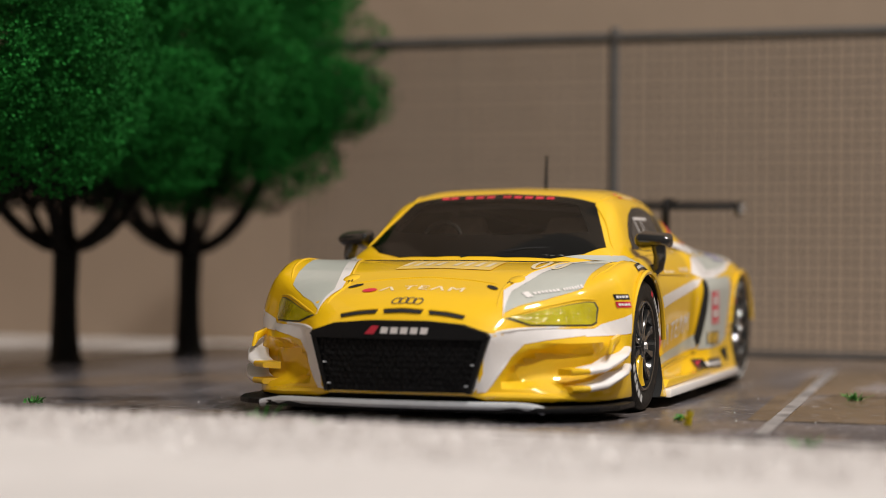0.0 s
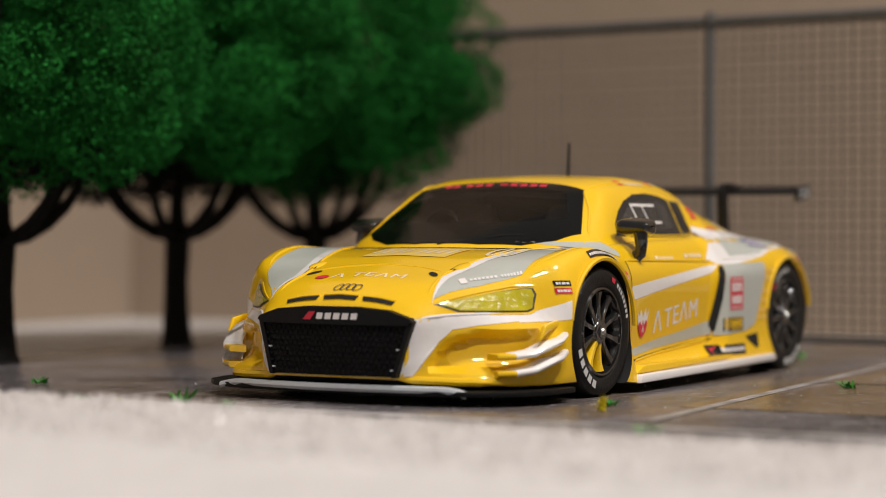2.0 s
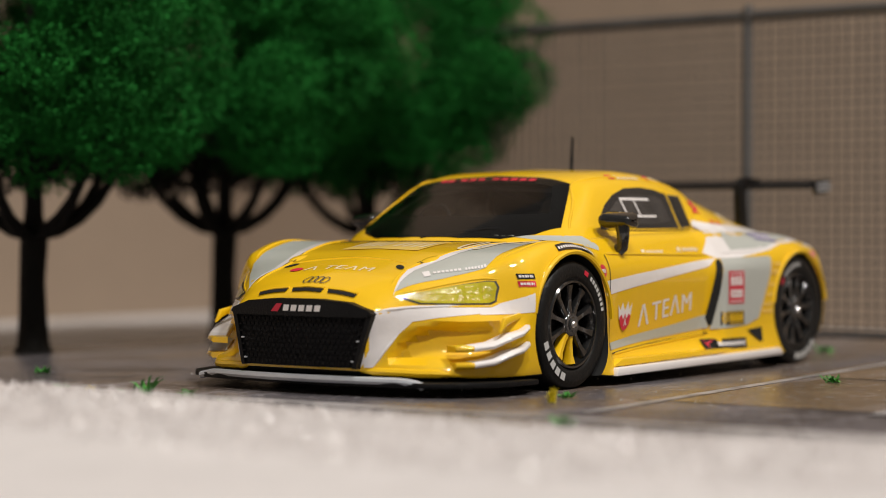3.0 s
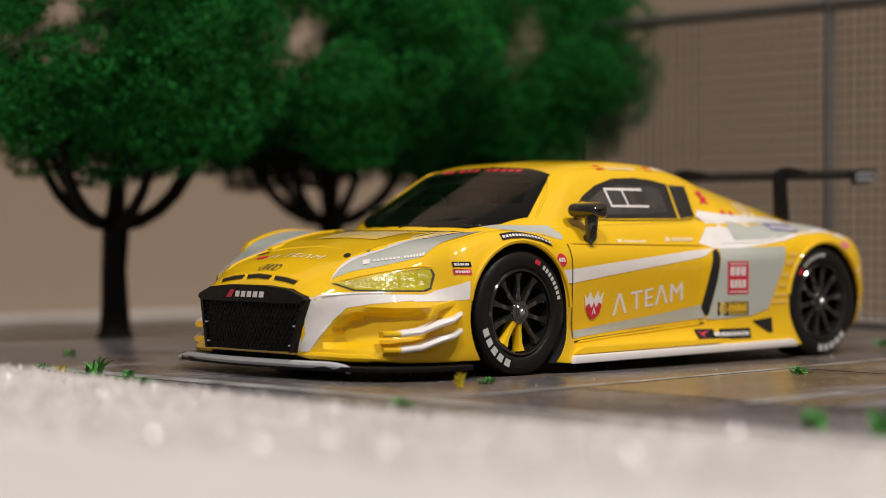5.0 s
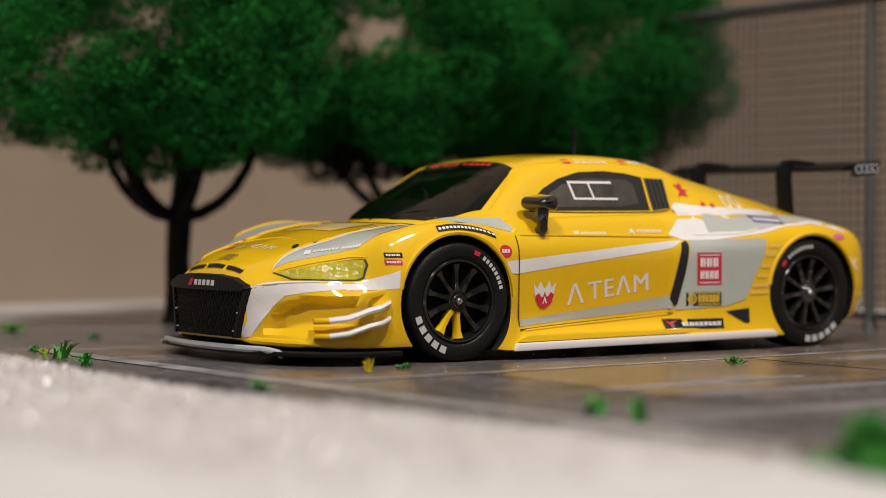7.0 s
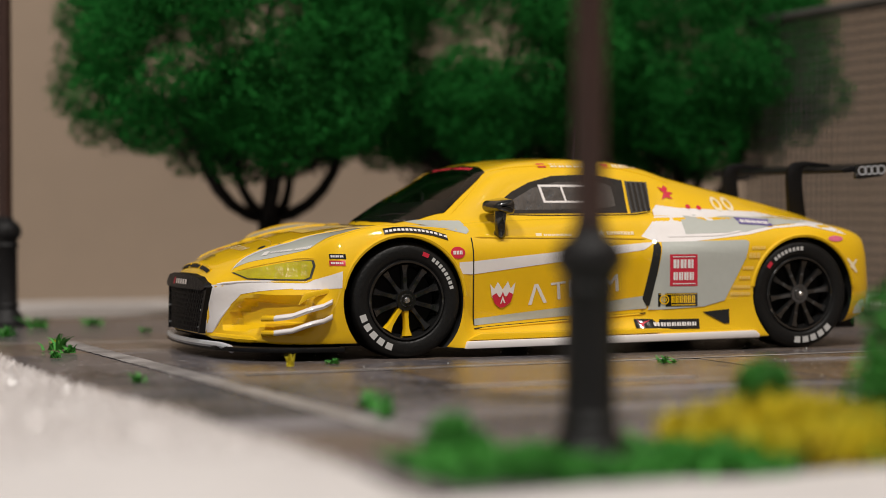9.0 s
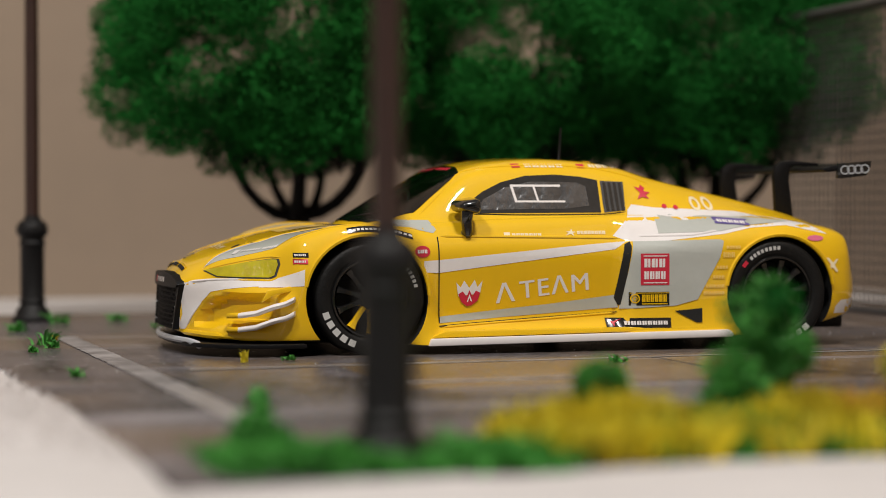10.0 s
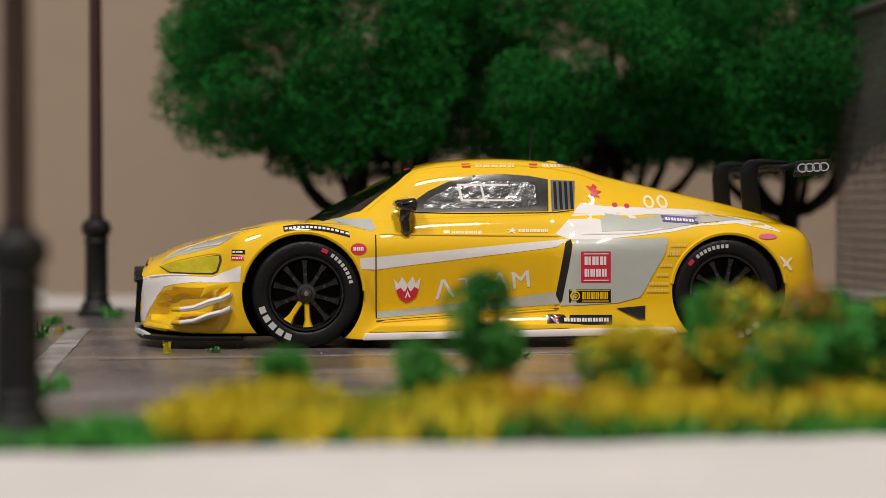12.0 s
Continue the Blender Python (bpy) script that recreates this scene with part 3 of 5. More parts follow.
# Half sections of the cabin and the fastback behind it.
CABIN = [
    (-1.36, [(0, 0.74), (0.26, 0.75), (0.22, 0.77), (0.15, 0.785), (0.08, 0.79), (0, 0.792)]),
    (-1.20, [(0, 0.74), (0.58, 0.77), (0.54, 0.795), (0.42, 0.835), (0.22, 0.872), (0, 0.885)]),
    (-1.00, [(0, 0.74), (0.81, 0.78), (0.77, 0.825), (0.62, 0.905), (0.34, 0.972), (0, 0.99)]),
    (-0.80, [(0, 0.74), (0.83, 0.79), (0.785, 0.845), (0.665, 0.995), (0.40, 1.068), (0, 1.09)]),
    (-0.60, [(0, 0.74), (0.84, 0.79), (0.775, 0.860), (0.625, 1.120), (0.44, 1.165), (0, 1.18)]),
    (-0.40, [(0, 0.74), (0.84, 0.79), (0.770, 0.865), (0.620, 1.145), (0.46, 1.202), (0, 1.218)]),
    (-0.10, [(0, 0.74), (0.84, 0.79), (0.770, 0.868), (0.615, 1.155), (0.46, 1.218), (0, 1.234)]),
    (0.20, [(0, 0.74), (0.84, 0.79), (0.765, 0.870), (0.610, 1.140), (0.46, 1.205), (0, 1.222)]),
    (0.45, [(0, 0.74), (0.83, 0.79), (0.745, 0.885), (0.620, 1.095), (0.46, 1.165), (0, 1.182)]),
    (0.65, [(0, 0.74), (0.84, 0.79), (0.780, 0.870), (0.630, 1.030), (0.46, 1.105), (0, 1.12)]),
    (1.05, [(0, 0.74), (0.84, 0.79), (0.760, 0.855), (0.610, 0.950), (0.43, 1.015), (0, 1.03)]),
    (1.45, [(0, 0.70), (0.80, 0.75), (0.720, 0.820), (0.570, 0.880), (0.41, 0.925), (0, 0.935)]),
    (1.80, [(0, 0.66), (0.74, 0.70), (0.660, 0.780), (0.520, 0.810), (0.36, 0.830), (0, 0.835)]),
    (1.98, [(0, 0.62), (0.66, 0.66), (0.600, 0.715), (0.480, 0.735), (0.32, 0.745), (0, 0.75)]),
]
FRONT_AXLE, REAR_AXLE, HUB = -1.355, 1.36, 0.35


def drum(x, radius, y0, y1):
    bm = lathe([(0, y0), (radius, y0), (radius, y1), (0, y1)], "y", 72)
    bmesh.ops.translate(bm, verts=bm.verts, vec=(x, 0, HUB))
    bmesh.ops.recalc_face_normals(bm, faces=bm.faces)
    return bm


def step(a, b, v):
    t = min(1.0, max(0.0, (v - a) / (b - a)))
    return t * t * (3 - 2 * t)


hull = loft(BODY)
for v in hull.verts:
    x, y, z = v.co.x, abs(v.co.y), v.co.z
    inner = float(np.interp(z, [0.15, 0.315, 0.385], [0.470, 0.565, 0.640]))
    top = float(np.interp(y, [0.6, 0.7, 0.86, 1.0], [0.358, 0.380, 0.392, 0.38]))
    dent = step(0, 0.07, y - inner) * step(0, 0.05, top - z) * step(0.150, 0.215, z) * step(-1.90, -2.02, x) if x < -1.9 else 0
    if dent:
        v.co.x += 0.055 * dent
        v.co.y -= math.copysign(0.060 * dent, v.co.y)
shell = carve(hull, [drum(x, r, y, y + 0.6) for x, r in ((FRONT_AXLE - 0.02, 0.388), (REAR_AXLE + 0.02, 0.375)) for y in (-1.25, 0.65)])
for f in shell.faces:
    c = f.calc_center_median()
    for x, r in ((FRONT_AXLE - 0.02, 0.388), (REAR_AXLE + 0.02, 0.375)):
        if math.hypot(c.x - x, c.z - HUB) < r + 0.004 and c.z > 0.02 and abs(c.y) < 1.2 and (abs(f.normal.y) > 0.95 and abs(c.y) < 0.7 or abs(f.normal.y) < 0.15):
            f.material_index = 1
    if c.z < 0.13 and f.normal.z < -0.8:
        f.material_index = 1
cabin = loft(CABIN)
hatch = [(-1.135, 0), (-1.13, 0.2), (-1.09, 0.39), (-1.02, 0.54), (-0.945, 0.625), (-0.685, 0.505), (-0.65, 0.3), (-0.64, 0)]


def under_screen(f):
    """Whether a cabin face lies under the windscreen, seen from above."""
    c = f.calc_center_median()
    if f.normal.z < 0.1:
        return False
    u, v, odd = c.x, abs(c.y), False
    for (a, b), (p, q) in zip(hatch, hatch[1:] + hatch[:1]):
        if (b > v) != (q > v) and u < a + (v - b) * (p - a) / (q - b):
            odd = not odd
    return odd


cabin.normal_update()
liner = cabin.copy()
LOWER, UPPER = BVHTree.FromBMesh(shell), BVHTree.FromBMesh(cabin)
ALL = [LOWER, UPPER]
part("body_shell", shell, [YELLOW, MATT], car, smooth=32)
bmesh.ops.delete(cabin, geom=[f for f in cabin.faces if under_screen(f)], context="FACES")
part("roof_shell", cabin, YELLOW, car, smooth=50)

# Inside the cabin: a dark lining, a dashboard, two seats, a cage and a wheel.
bmesh.ops.delete(liner, geom=[f for f in liner.faces if under_screen(f)], context="FACES")
liner.normal_update()
for v, n in [(v, v.normal.copy()) for v in liner.verts]:
    v.co -= n * 0.016
part("cabin_lining", liner, TRIM, car, "dark cabin lining", smooth=50)
floor_line = [(-1.06, 0.42), (-0.92, 0.66), (-0.6, 0.72), (0.3, 0.70), (0.3, -0.70), (-0.6, -0.72), (-0.92, -0.66), (-1.06, -0.42)]
part("cabin_floor", prism(floor_line, 0.012, lambda u, v: (u, v, 0.846)), MATT, car)
dash = [(-1.06, 0.850), (-1.03, 0.868), (-0.95, 0.895), (-0.88, 0.902), (-0.85, 0.885), (-0.85, 0.850)]
part("dashboard", prism(dash, 0.96, lambda u, v: (u, -0.48, v), Vector((0, 1, 0)), 0.010), TRIM, car)
for side in (-1, 1):
    back = [(-0.150, 0.130), (0.150, 0.130), (0.165, 0.20), (0.120, 0.245), (0.115, 0.285), (0.090, 0.315), (-0.090, 0.315), (-0.115, 0.285), (-0.120, 0.245), (-0.165, 0.20)]
    part("seat", prism([(u, v - 0.12) for u, v in back], 0.07, lambda u, v: (-0.48 + 0.3 * v, side * 0.31 + u, 0.855 + v), Vector((1, 0, 0)), 0.014), SEAT, car, "beige race seat back")
    part("cage_tube", tube([(-0.98, side * 0.61, 0.87), (-0.80, side * 0.585, 0.985), (-0.62, side * 0.545, 1.085), (-0.3, side * 0.53, 1.125), (0.05, side * 0.53, 1.12), (0.08, side * 0.56, 0.87)], [0.016] * 6, 8), CAGE, car, "grey roll cage tube")
part("cage_tube", tube([(-0.61, -0.545, 1.085), (-0.60, 0, 1.115), (-0.61, 0.545, 1.085)], [0.015] * 3, 8), CAGE, car)
part("cage_tube", tube([(0.06, -0.55, 0.87), (0.06, 0.5, 1.12)], [0.015] * 2, 8), CAGE, car)
part("cage_tube", tube([(0.06, 0.55, 0.87), (0.06, -0.5, 1.12)], [0.015] * 2, 8), CAGE, car)
ring = [(-0.80 + 0.03 * math.sin(w), 0.33 + 0.11 * math.cos(w), 0.925 + 0.085 * math.sin(w)) for w in np.linspace(0, 2 * math.pi, 25)]
part("steering_wheel", tube(ring, [0.013] * 25, 8), BLACK, car)


def sticker(name, outlines, way, mat, level=1, label="", trees=ALL, parent=None, cell=0.05):
    bm = laid(flat(*outlines), way, trees, 0.0018 * level, cell)
    return part(name, bm, mat, parent or car, label, smooth=60)


def lettering(text, size, place, turn, way, mat, level, su=1.0, sv=1.0, spread=1.0):
    for bold in (-0.014, 0.014):
        at = (place[0] + bold * size * abs(math.cos(radians(turn))), place[1] + bold * size * abs(math.sin(radians(turn))))
        bm = laid(shift(words(text, size, spread), at, turn, su, sv), way, ALL, 0.0009 * level + 0.01 * abs(bold + 0.02), 0.02)
        part("lettering", bm, mat, car, smooth=0)


def mirrored(outline):
    return [(u, -v) for u, v in outline]


# Panes.
screen = [(-1.00, -0.695), (-1.12, -0.60), (-1.23, -0.44), (-1.30, -0.2), (-1.315, 0), (-1.30, 0.2), (-1.23, 0.44), (-1.12, 0.60), (-1.00, 0.695), (-0.66, 0.545), (-0.61, 0.3), (-0.595, 0), (-0.61, -0.3), (-0.66, -0.545)]
pane = sticker("windscreen", [screen], TOP, SCREEN, 2, "smoked clear windscreen pane", trees=[UPPER], cell=0.04)
half = [(-0.93, 0.575), (-0.985, 0.50), (-1.05, 0.35), (-1.085, 0.17)]
clear_edge = [(u, -v) for u, v in half] + [(-1.09, 0.0)] + half[::-1] + [(-0.715, 0.455), (-0.69, 0.28), (-0.68, 0.0), (-0.69, -0.28), (-0.715, -0.455)]
frit = [[p, q, d, c] for p, q, c, d in zip(screen, screen[1:] + screen[:1], clear_edge, clear_edge[1:] + clear_edge[:1])]
sticker("screen_border", frit, TOP, GLOSS, 1, "gloss black windscreen border", trees=[UPPER], parent=pane, cell=0.03)
for v in (-0.30, -0.235, -0.17, -0.105, -0.04, 0.06, 0.125, 0.19, 0.28, 0.335):
    sticker("sun_strip_mark", [rect(-0.668, -0.636, v, v + 0.046)], TOP, RED, 2, "red print mark at the windscreen's top", cell=0.1)
side_pane = [(-0.70, 0.868), (-0.66, 0.93), (-0.55, 1.005), (-0.42, 1.065), (-0.25, 1.108), (-0.05, 1.117), (0.12, 1.105), (0.245, 1.082), (0.235, 0.872)]
for back in (1, -1):
    way = SIDE if back == 1 else (lambda u, v: Vector((u, 3, v)), Vector((0, -1, 0)))
    pane = sticker("side_window", [side_pane], way, GLASS, 1, "smoked side window with a clear inset", cell=0.04)
    sticker("clear_inset", [[(-0.60, 0.890), (-0.55, 0.955), (-0.40, 1.030), (-0.22, 1.070), (0.10, 1.065), (0.155, 1.04), (0.16, 0.915), (0.0, 0.895)]], way, FOIL, 2, parent=pane, cell=0.04)
    frame_lines = [rect(-0.36, -0.02, 1.036, 1.050), rect(-0.34, 0.0, 0.936, 0.948), [(-0.362, 1.05), (-0.345, 1.05), (-0.322, 0.936), (-0.339, 0.936)], [(-0.212, 1.05), (-0.198, 1.05), (-0.175, 0.936), (-0.189, 0.936)]]
    sticker("window_grid", frame_lines, way, WHITE, 3, "white bars round the sliding hatch", parent=pane)
    sticker("quarter_panel", [[(0.262, 1.078), (0.425, 1.072), (0.408, 0.888), (0.256, 0.870)]], way, SMOKE, 1)
    for k in range(4):
        x = 0.278 + 0.036 * k
        sticker("louvre", [[(x, 1.066), (x + 0.020, 1.066), (x + 0.017, 0.884), (x - 0.003, 0.884)]], way, GLOSS, 3)
    # Flank livery, the same on both sides.
    sticker("stripe", [[(-1.012, 0.505), (-0.905, 0.500), (0.262, 0.640), (0.335, 0.690), (0.10, 0.672), (-0.905, 0.580), (-1.012, 0.575)]], way, WHITE, 1)
    sticker("stripe", [[(-0.905, 0.188), (-0.905, 0.228), (-0.16, 0.298), (0.268, 0.350), (0.285, 0.270)]], way, GREY, 1)
    sticker("shoulder_flash", [[(0.455, 0.925), (0.26, 0.725), (0.345, 0.690), (0.58, 0.690), (1.00, 0.735), (1.20, 0.775), (1.45, 0.790), (1.75, 0.730), (1.62, 0.800), (1.20, 0.880), (0.60, 0.905)]], way, WHITE, 1, cell=0.04)
    sticker("shoulder_panel", [[(0.56, 0.865), (1.20, 0.842), (1.50, 0.815), (1.20, 0.792), (0.98, 0.752), (0.56, 0.738)]], way, GREY, 2, cell=0.04)
    sticker("flank_panel", [[(0.372, 0.688), (0.96, 0.700), (0.985, 0.690), (0.955, 0.588), (0.80, 0.318), (0.65, 0.280), (0.290, 0.262)]], way, GREY, 2, cell=0.04)
    sticker("side_intake", [[(0.285, 0.285), (0.262, 0.330), (0.318, 0.670), (0.352, 0.688), (0.360, 0.660), (0.300, 0.290)]], way, MATT, 3)
    sticker("sill_vent", [[(0.64, 0.246), (0.83, 0.262), (0.826, 0.172), (0.79, 0.170)]], way, MATT, 3)
    for seam in ([(-0.912, 0.190), (-0.904, 0.190), (-0.904, 0.722), (-0.912, 0.722)], [(-0.91, 0.166), (0.28, 0.238), (0.28, 0.245), (-0.91, 0.173)]):
        sticker("door_seam", [seam], way, MATT, 2)
    sticker("fender_band", [[(-2.02, 0.418), (-1.90, 0.420), (-1.772, 0.430), (-1.768, 0.530), (-1.83, 0.505), (-1.92, 0.470), (-2.02, 0.452)]], way, WHITE, 1, cell=0.03)

# Prints on the near flank.
sticker("sponsor_square", [rect(0.412, 0.605, 0.412, 0.612)], SIDE, RED, 3, "red square print with pale bars")
sticker("small_print", bars(0.435, 0.585, 0.525, 0.580, 3) + bars(0.435, 0.585, 0.450, 0.500, 4) + [rect(0.43, 0.59, 0.594, 0.600), rect(0.43, 0.59, 0.424, 0.430)], SIDE, WHITE, 4)
sticker("sponsor_plate", [rect(0.338, 0.605, 0.283, 0.368)], SIDE, GLOSS, 3, "black plate with yellow bars")
sticker("small_print", bars(0.42, 0.592, 0.305, 0.352, 6) + ringed(0.376, 0.327, 0.030, 0.030, 0.008, 16) + ringed(0.376, 0.327, 0.014, 0.014, 0.006, 12) + [rect(0.42, 0.592, 0.290, 0.296), rect(0.344, 0.6, 0.360, 0.364)], SIDE, YELLOW, 4)
sticker("sponsor_plate", [rect(0.20, 0.612, 0.140, 0.204)], SIDE, GLOSS, 2, "black plate with pale bars and a red mark")
sticker("small_print", bars(0.310, 0.595, 0.160, 0.184, 8), SIDE, WHITE, 4)
sticker("red_mark", [[(0.215, 0.196), (0.245, 0.176), (0.300, 0.198), (0.262, 0.170), (0.250, 0.146), (0.236, 0.168)]], SIDE, RED, 5, cell=0.02)
sticker("sponsor_plate", [[(0.965, 0.842), (1.195, 0.826), (1.195, 0.786), (0.965, 0.800)]], SIDE, BLUE, 3, "violet plate with pale bars")
sticker("small_print", bars(0.985, 1.175, 0.808, 0.826, 5, rise=-0.014), SIDE, WHITE, 4)
lettering("\u039b", 0.170, (-0.465, 0.362), 6.5, SIDE, WHITE, 2, su=1.15)
lettering("TE\u039bM", 0.158, (-0.135, 0.406), 6.5, SIDE, WHITE, 2, su=1.08, spread=1.12)
sticker("crown_badge", [[(-0.792, 0.440), (-0.763, 0.408), (-0.740, 0.452), (-0.705, 0.405), (-0.670, 0.456), (-0.650, 0.410), (-0.618, 0.450), (-0.632, 0.368), (-0.778, 0.354)]], SIDE, WHITE, 2, "white and red crown badge")
sticker("crown_badge", [[(-0.778, 0.366), (-0.748, 0.384), (-0.722, 0.350), (-0.704, 0.392), (-0.684, 0.352), (-0.660, 0.388), (-0.632, 0.374), (-0.648, 0.325), (-0.690, 0.296), (-0.722, 0.292), (-0.758, 0.318)]], SIDE, RED, 3)
sticker("crown_badge", [[(-0.722, 0.316), (-0.704, 0.366), (-0.684, 0.320), (-0.696, 0.322), (-0.704, 0.344), (-0.712, 0.320)]], SIDE, WHITE, 4)
sticker("small_print", [rect(-0.468, -0.428, 0.715, 0.748)] + bars(-0.415, -0.215, 0.722, 0.742, 7), SIDE, PALE, 2)
sticker("small_print", [[(-0.060, 0.726), (-0.035, 0.745), (-0.055, 0.752), (-0.025, 0.755), (-0.015, 0.770), (-0.010, 0.752), (0.012, 0.750), (-0.008, 0.742), (0.0, 0.722), (-0.022, 0.738)]] + bars(0.02, 0.215, 0.735, 0.756, 8), SIDE, PALE, 2)
sticker("bird_badge", [[(0.495, 1.040), (0.53, 1.030), (0.545, 1.050), (0.57, 1.030), (0.555, 1.010), (0.60, 1.000), (0.565, 0.985), (0.585, 0.960), (0.54, 0.972), (0.505, 0.958), (0.53, 1.000)]], SIDE, RED, 3, "small red badge on the rear pillar")
for x, z in ((0.675, 0.912), (0.755, 0.905)):
    sticker("red_dot", [oval(x, z, 0.018, 0.014)], SIDE, RED, 3)
for x in (0.91, 1.005):
    sticker("race_number", ringed(x, 0.928, 0.038, 0.046, 0.018, 18), SIDE, PALE, 3)
for x0, x1, z, n in ((1.00, 1.10, 0.640, 5), (0.975, 1.06, 0.585, 3), (0.93, 1.01, 0.512, 4), (0.905, 0.985, 0.450, 4), (0.855, 0.985, 0.392, 7), (0.84, 0.985, 0.348, 8)):
    sticker("small_print", bars(x0, x1, z, z + (0.034 if n == 3 else 0.020), n), SIDE, SOFT, 3, cell=0.1)
sticker("sponsor_plate", [oval(1.645, 0.704, 0.062, 0.018)], SIDE, material("pink_print", (0.75, 0.16, 0.28), 0.4), 3)
sticker("cross_mark", [[(1.715, 0.575), (1.735, 0.575), (1.765, 0.545), (1.795, 0.570), (1.81, 0.565), (1.778, 0.530), (1.805, 0.485), (1.785, 0.485), (1.760, 0.515), (1.732, 0.490), (1.718, 0.495), (1.748, 0.530)]], SIDE, PALE, 3, cell=0.1)
sticker("bumper_tip", [[(1.77, 0.165), (2.01, 0.190), (2.01, 0.312), (1.83, 0.300), (1.785, 0.26)]], SIDE, WHITE, 2)
sticker("wing_print", [oval(-1.020, 0.633, 0.052, 0.036)], SIDE, RED, 2, "red oval print behind the front wheel", cell=0.03)
sticker("small_print", bars(-1.055, -0.985, 0.622, 0.644, 3), SIDE, WHITE, 3)
sticker("sponsor_plate", [rect(-1.825, -1.742, 0.602, 0.630)], SIDE, GLOSS, 2, cell=0.03)
sticker("sponsor_plate", [rect(-1.828, -1.748, 0.562, 0.592)], SIDE, RED, 2, cell=0.03)
sticker("small_print", bars(-1.818, -1.754, 0.610, 0.622, 3) + bars(-1.820, -1.758, 0.571, 0.583, 3), SIDE, WHITE, 3, cell=0.03)
arch_top = [(-1.50, 0.779), (-1.42, 0.789), (-1.34, 0.789), (-1.26, 0.782), (-1.18, 0.768), (-1.08, 0.741)]
sticker("wing_print", [arch_top + [(u + 0.004, v - 0.034) for u, v in arch_top[::-1]]], SIDE, GLOSS, 2, "black curved print above the front wheel", cell=0.03)
sticker("small_print", [q for a, b in zip(arch_top[:-1], arch_top[1:]) for q in slanted((a[0] + 0.01, a[1] - 0.017), (b[0] + 0.01, b[1] - 0.017), 0.012, 3)], SIDE, WHITE, 3, cell=0.03)
sticker("bonnet_corner", [[(-1.22, 0.830), (-0.93, 0.826), (-0.905, 0.765), (-0.93, 0.745), (-1.02, 0.765)]], SIDE, GREY, 1, cell=0.04)
for x in (-0.29, 0.16):
    sticker("roof_print", [rect(x - 0.028, x + 0.028, 1.160, 1.186)], SIDE, RED, 2)
    sticker("small_print", bars(x + 0.06, x + 0.33, 1.162, 1.184, 5), SIDE, PALE, 2)

# Bonnet and wings.
flash = [(-2.29, -0.495), (-2.10, -0.470), (-1.80, -0.545), (-1.50, -0.625), (-1.20, -0.70), (-1.00, -0.785), (-1.03, -0.875), (-1.30, -0.865), (-1.50, -0.845), (-1.75, -0.815), (-1.90, -0.80), (-2.10, -0.655)]
edge = [(-2.31, -0.50), (-2.10, -0.440), (-1.80, -0.500), (-1.50, -0.585), (-1.20, -0.665), (-1.20, -0.71), (-1.50, -0.635), (-1.80, -0.555), (-2.10, -0.482)]
for turned in (lambda o: o, mirrored):
    sticker("wing_panel", [turned(flash)], TOP, GREY, 1, "pale grey wing panel", cell=0.04)
    sticker("wing_edge", [turned(edge)], TOP, WHITE, 2, cell=0.04)
    sticker("bonnet_vent", [turned(oval(-2.075, -0.372, 0.042, 0.020, turn=0.9))], TOP, MATT, 2, cell=0.03)
    sticker("bonnet_vent", [turned(oval(-1.955, -0.452, 0.052, 0.016, turn=-0.5))], TOP, MATT, 3, cell=0.03)
sticker("small_print", slanted((-2.120, -0.555), (-2.092, -0.580), 0.055, 1, 1.0) + slanted((-2.080, -0.592), (-1.975, -0.704), 0.022, 7) + slanted((-1.965, -0.715), (-1.885, -0.800), 0.022, 7), TOP, WHITE, 3, cell=0.1)
for v in (-0.455, 0.455):
    bm = bmesh.new()
    bmesh.ops.create_icosphere(bm, subdivisions=3, radius=1, matrix=Matrix.LocRotScale((-1.90, v, 0.694), Euler((0, -0.2, 0)), (0.09, 0.05, 0.022)))
    part("bonnet_scoop", bm, YELLOW, car)
lettering("\u039b", 0.10, (-2.155, 0.165), -90, TOP, PALE, 2, su=1.3, sv=0.9)
lettering("TE\u039bM", 0.10, (-2.145, -0.08), -90, TOP, PALE, 2, su=1.2, sv=0.9, spread=1.15)
sticker("crown_badge", [oval(-2.165, 0.262, 0.030, 0.040)], TOP, RED, 2)
sticker("bonnet_banner", [rect(-1.78, -1.45, -0.27, 0.26)], TOP, SOFT, 2, "pale banner across the bonnet")
sticker("small_print", [rect(-1.70, -1.535, v + 0.006, v + 0.034) for v in (-0.245, -0.185, -0.125, -0.065, 0.035, 0.095, 0.155, 0.215)], TOP, PALE, 3)
for v in (-0.49, -0.595):
    sticker("race_number", ringed(-1.56, v, 0.15, 0.045, 0.026, 18), TOP, PALE, 3)
for v0, v1 in ((-0.330, -0.140), (-0.110, 0.100), (0.130, 0.330)):
    sticker("nose_slot", [[(-2.406, v0 + 0.008), (-2.390, v0), (-2.390, v1), (-2.406, v1 - 0.008)]], TOP, MATT, 3, cell=0.03)
    part("slot_lip", tube([(-2.386, v0, LOWER.ray_cast(Vector((-2.386, v0, 3)), Vector((0, 0, -1)))[0].z + 0.004), (-2.386, (v0 + v1) / 2, LOWER.ray_cast(Vector((-2.386, (v0 + v1) / 2, 3)), Vector((0, 0, -1)))[0].z + 0.005), (-2.386, v1, LOWER.ray_cast(Vector((-2.386, v1, 3)), Vector((0, 0, -1)))[0].z + 0.004)], [0.008] * 3, 6), YELLOW, car)
for k in range(4):
    sticker("ring_badge", ringed(-2.315, -0.057 + 0.038 * k, 0.034, 0.027, 0.0065, 20), TOP, SMOKE, 3, cell=0.2)

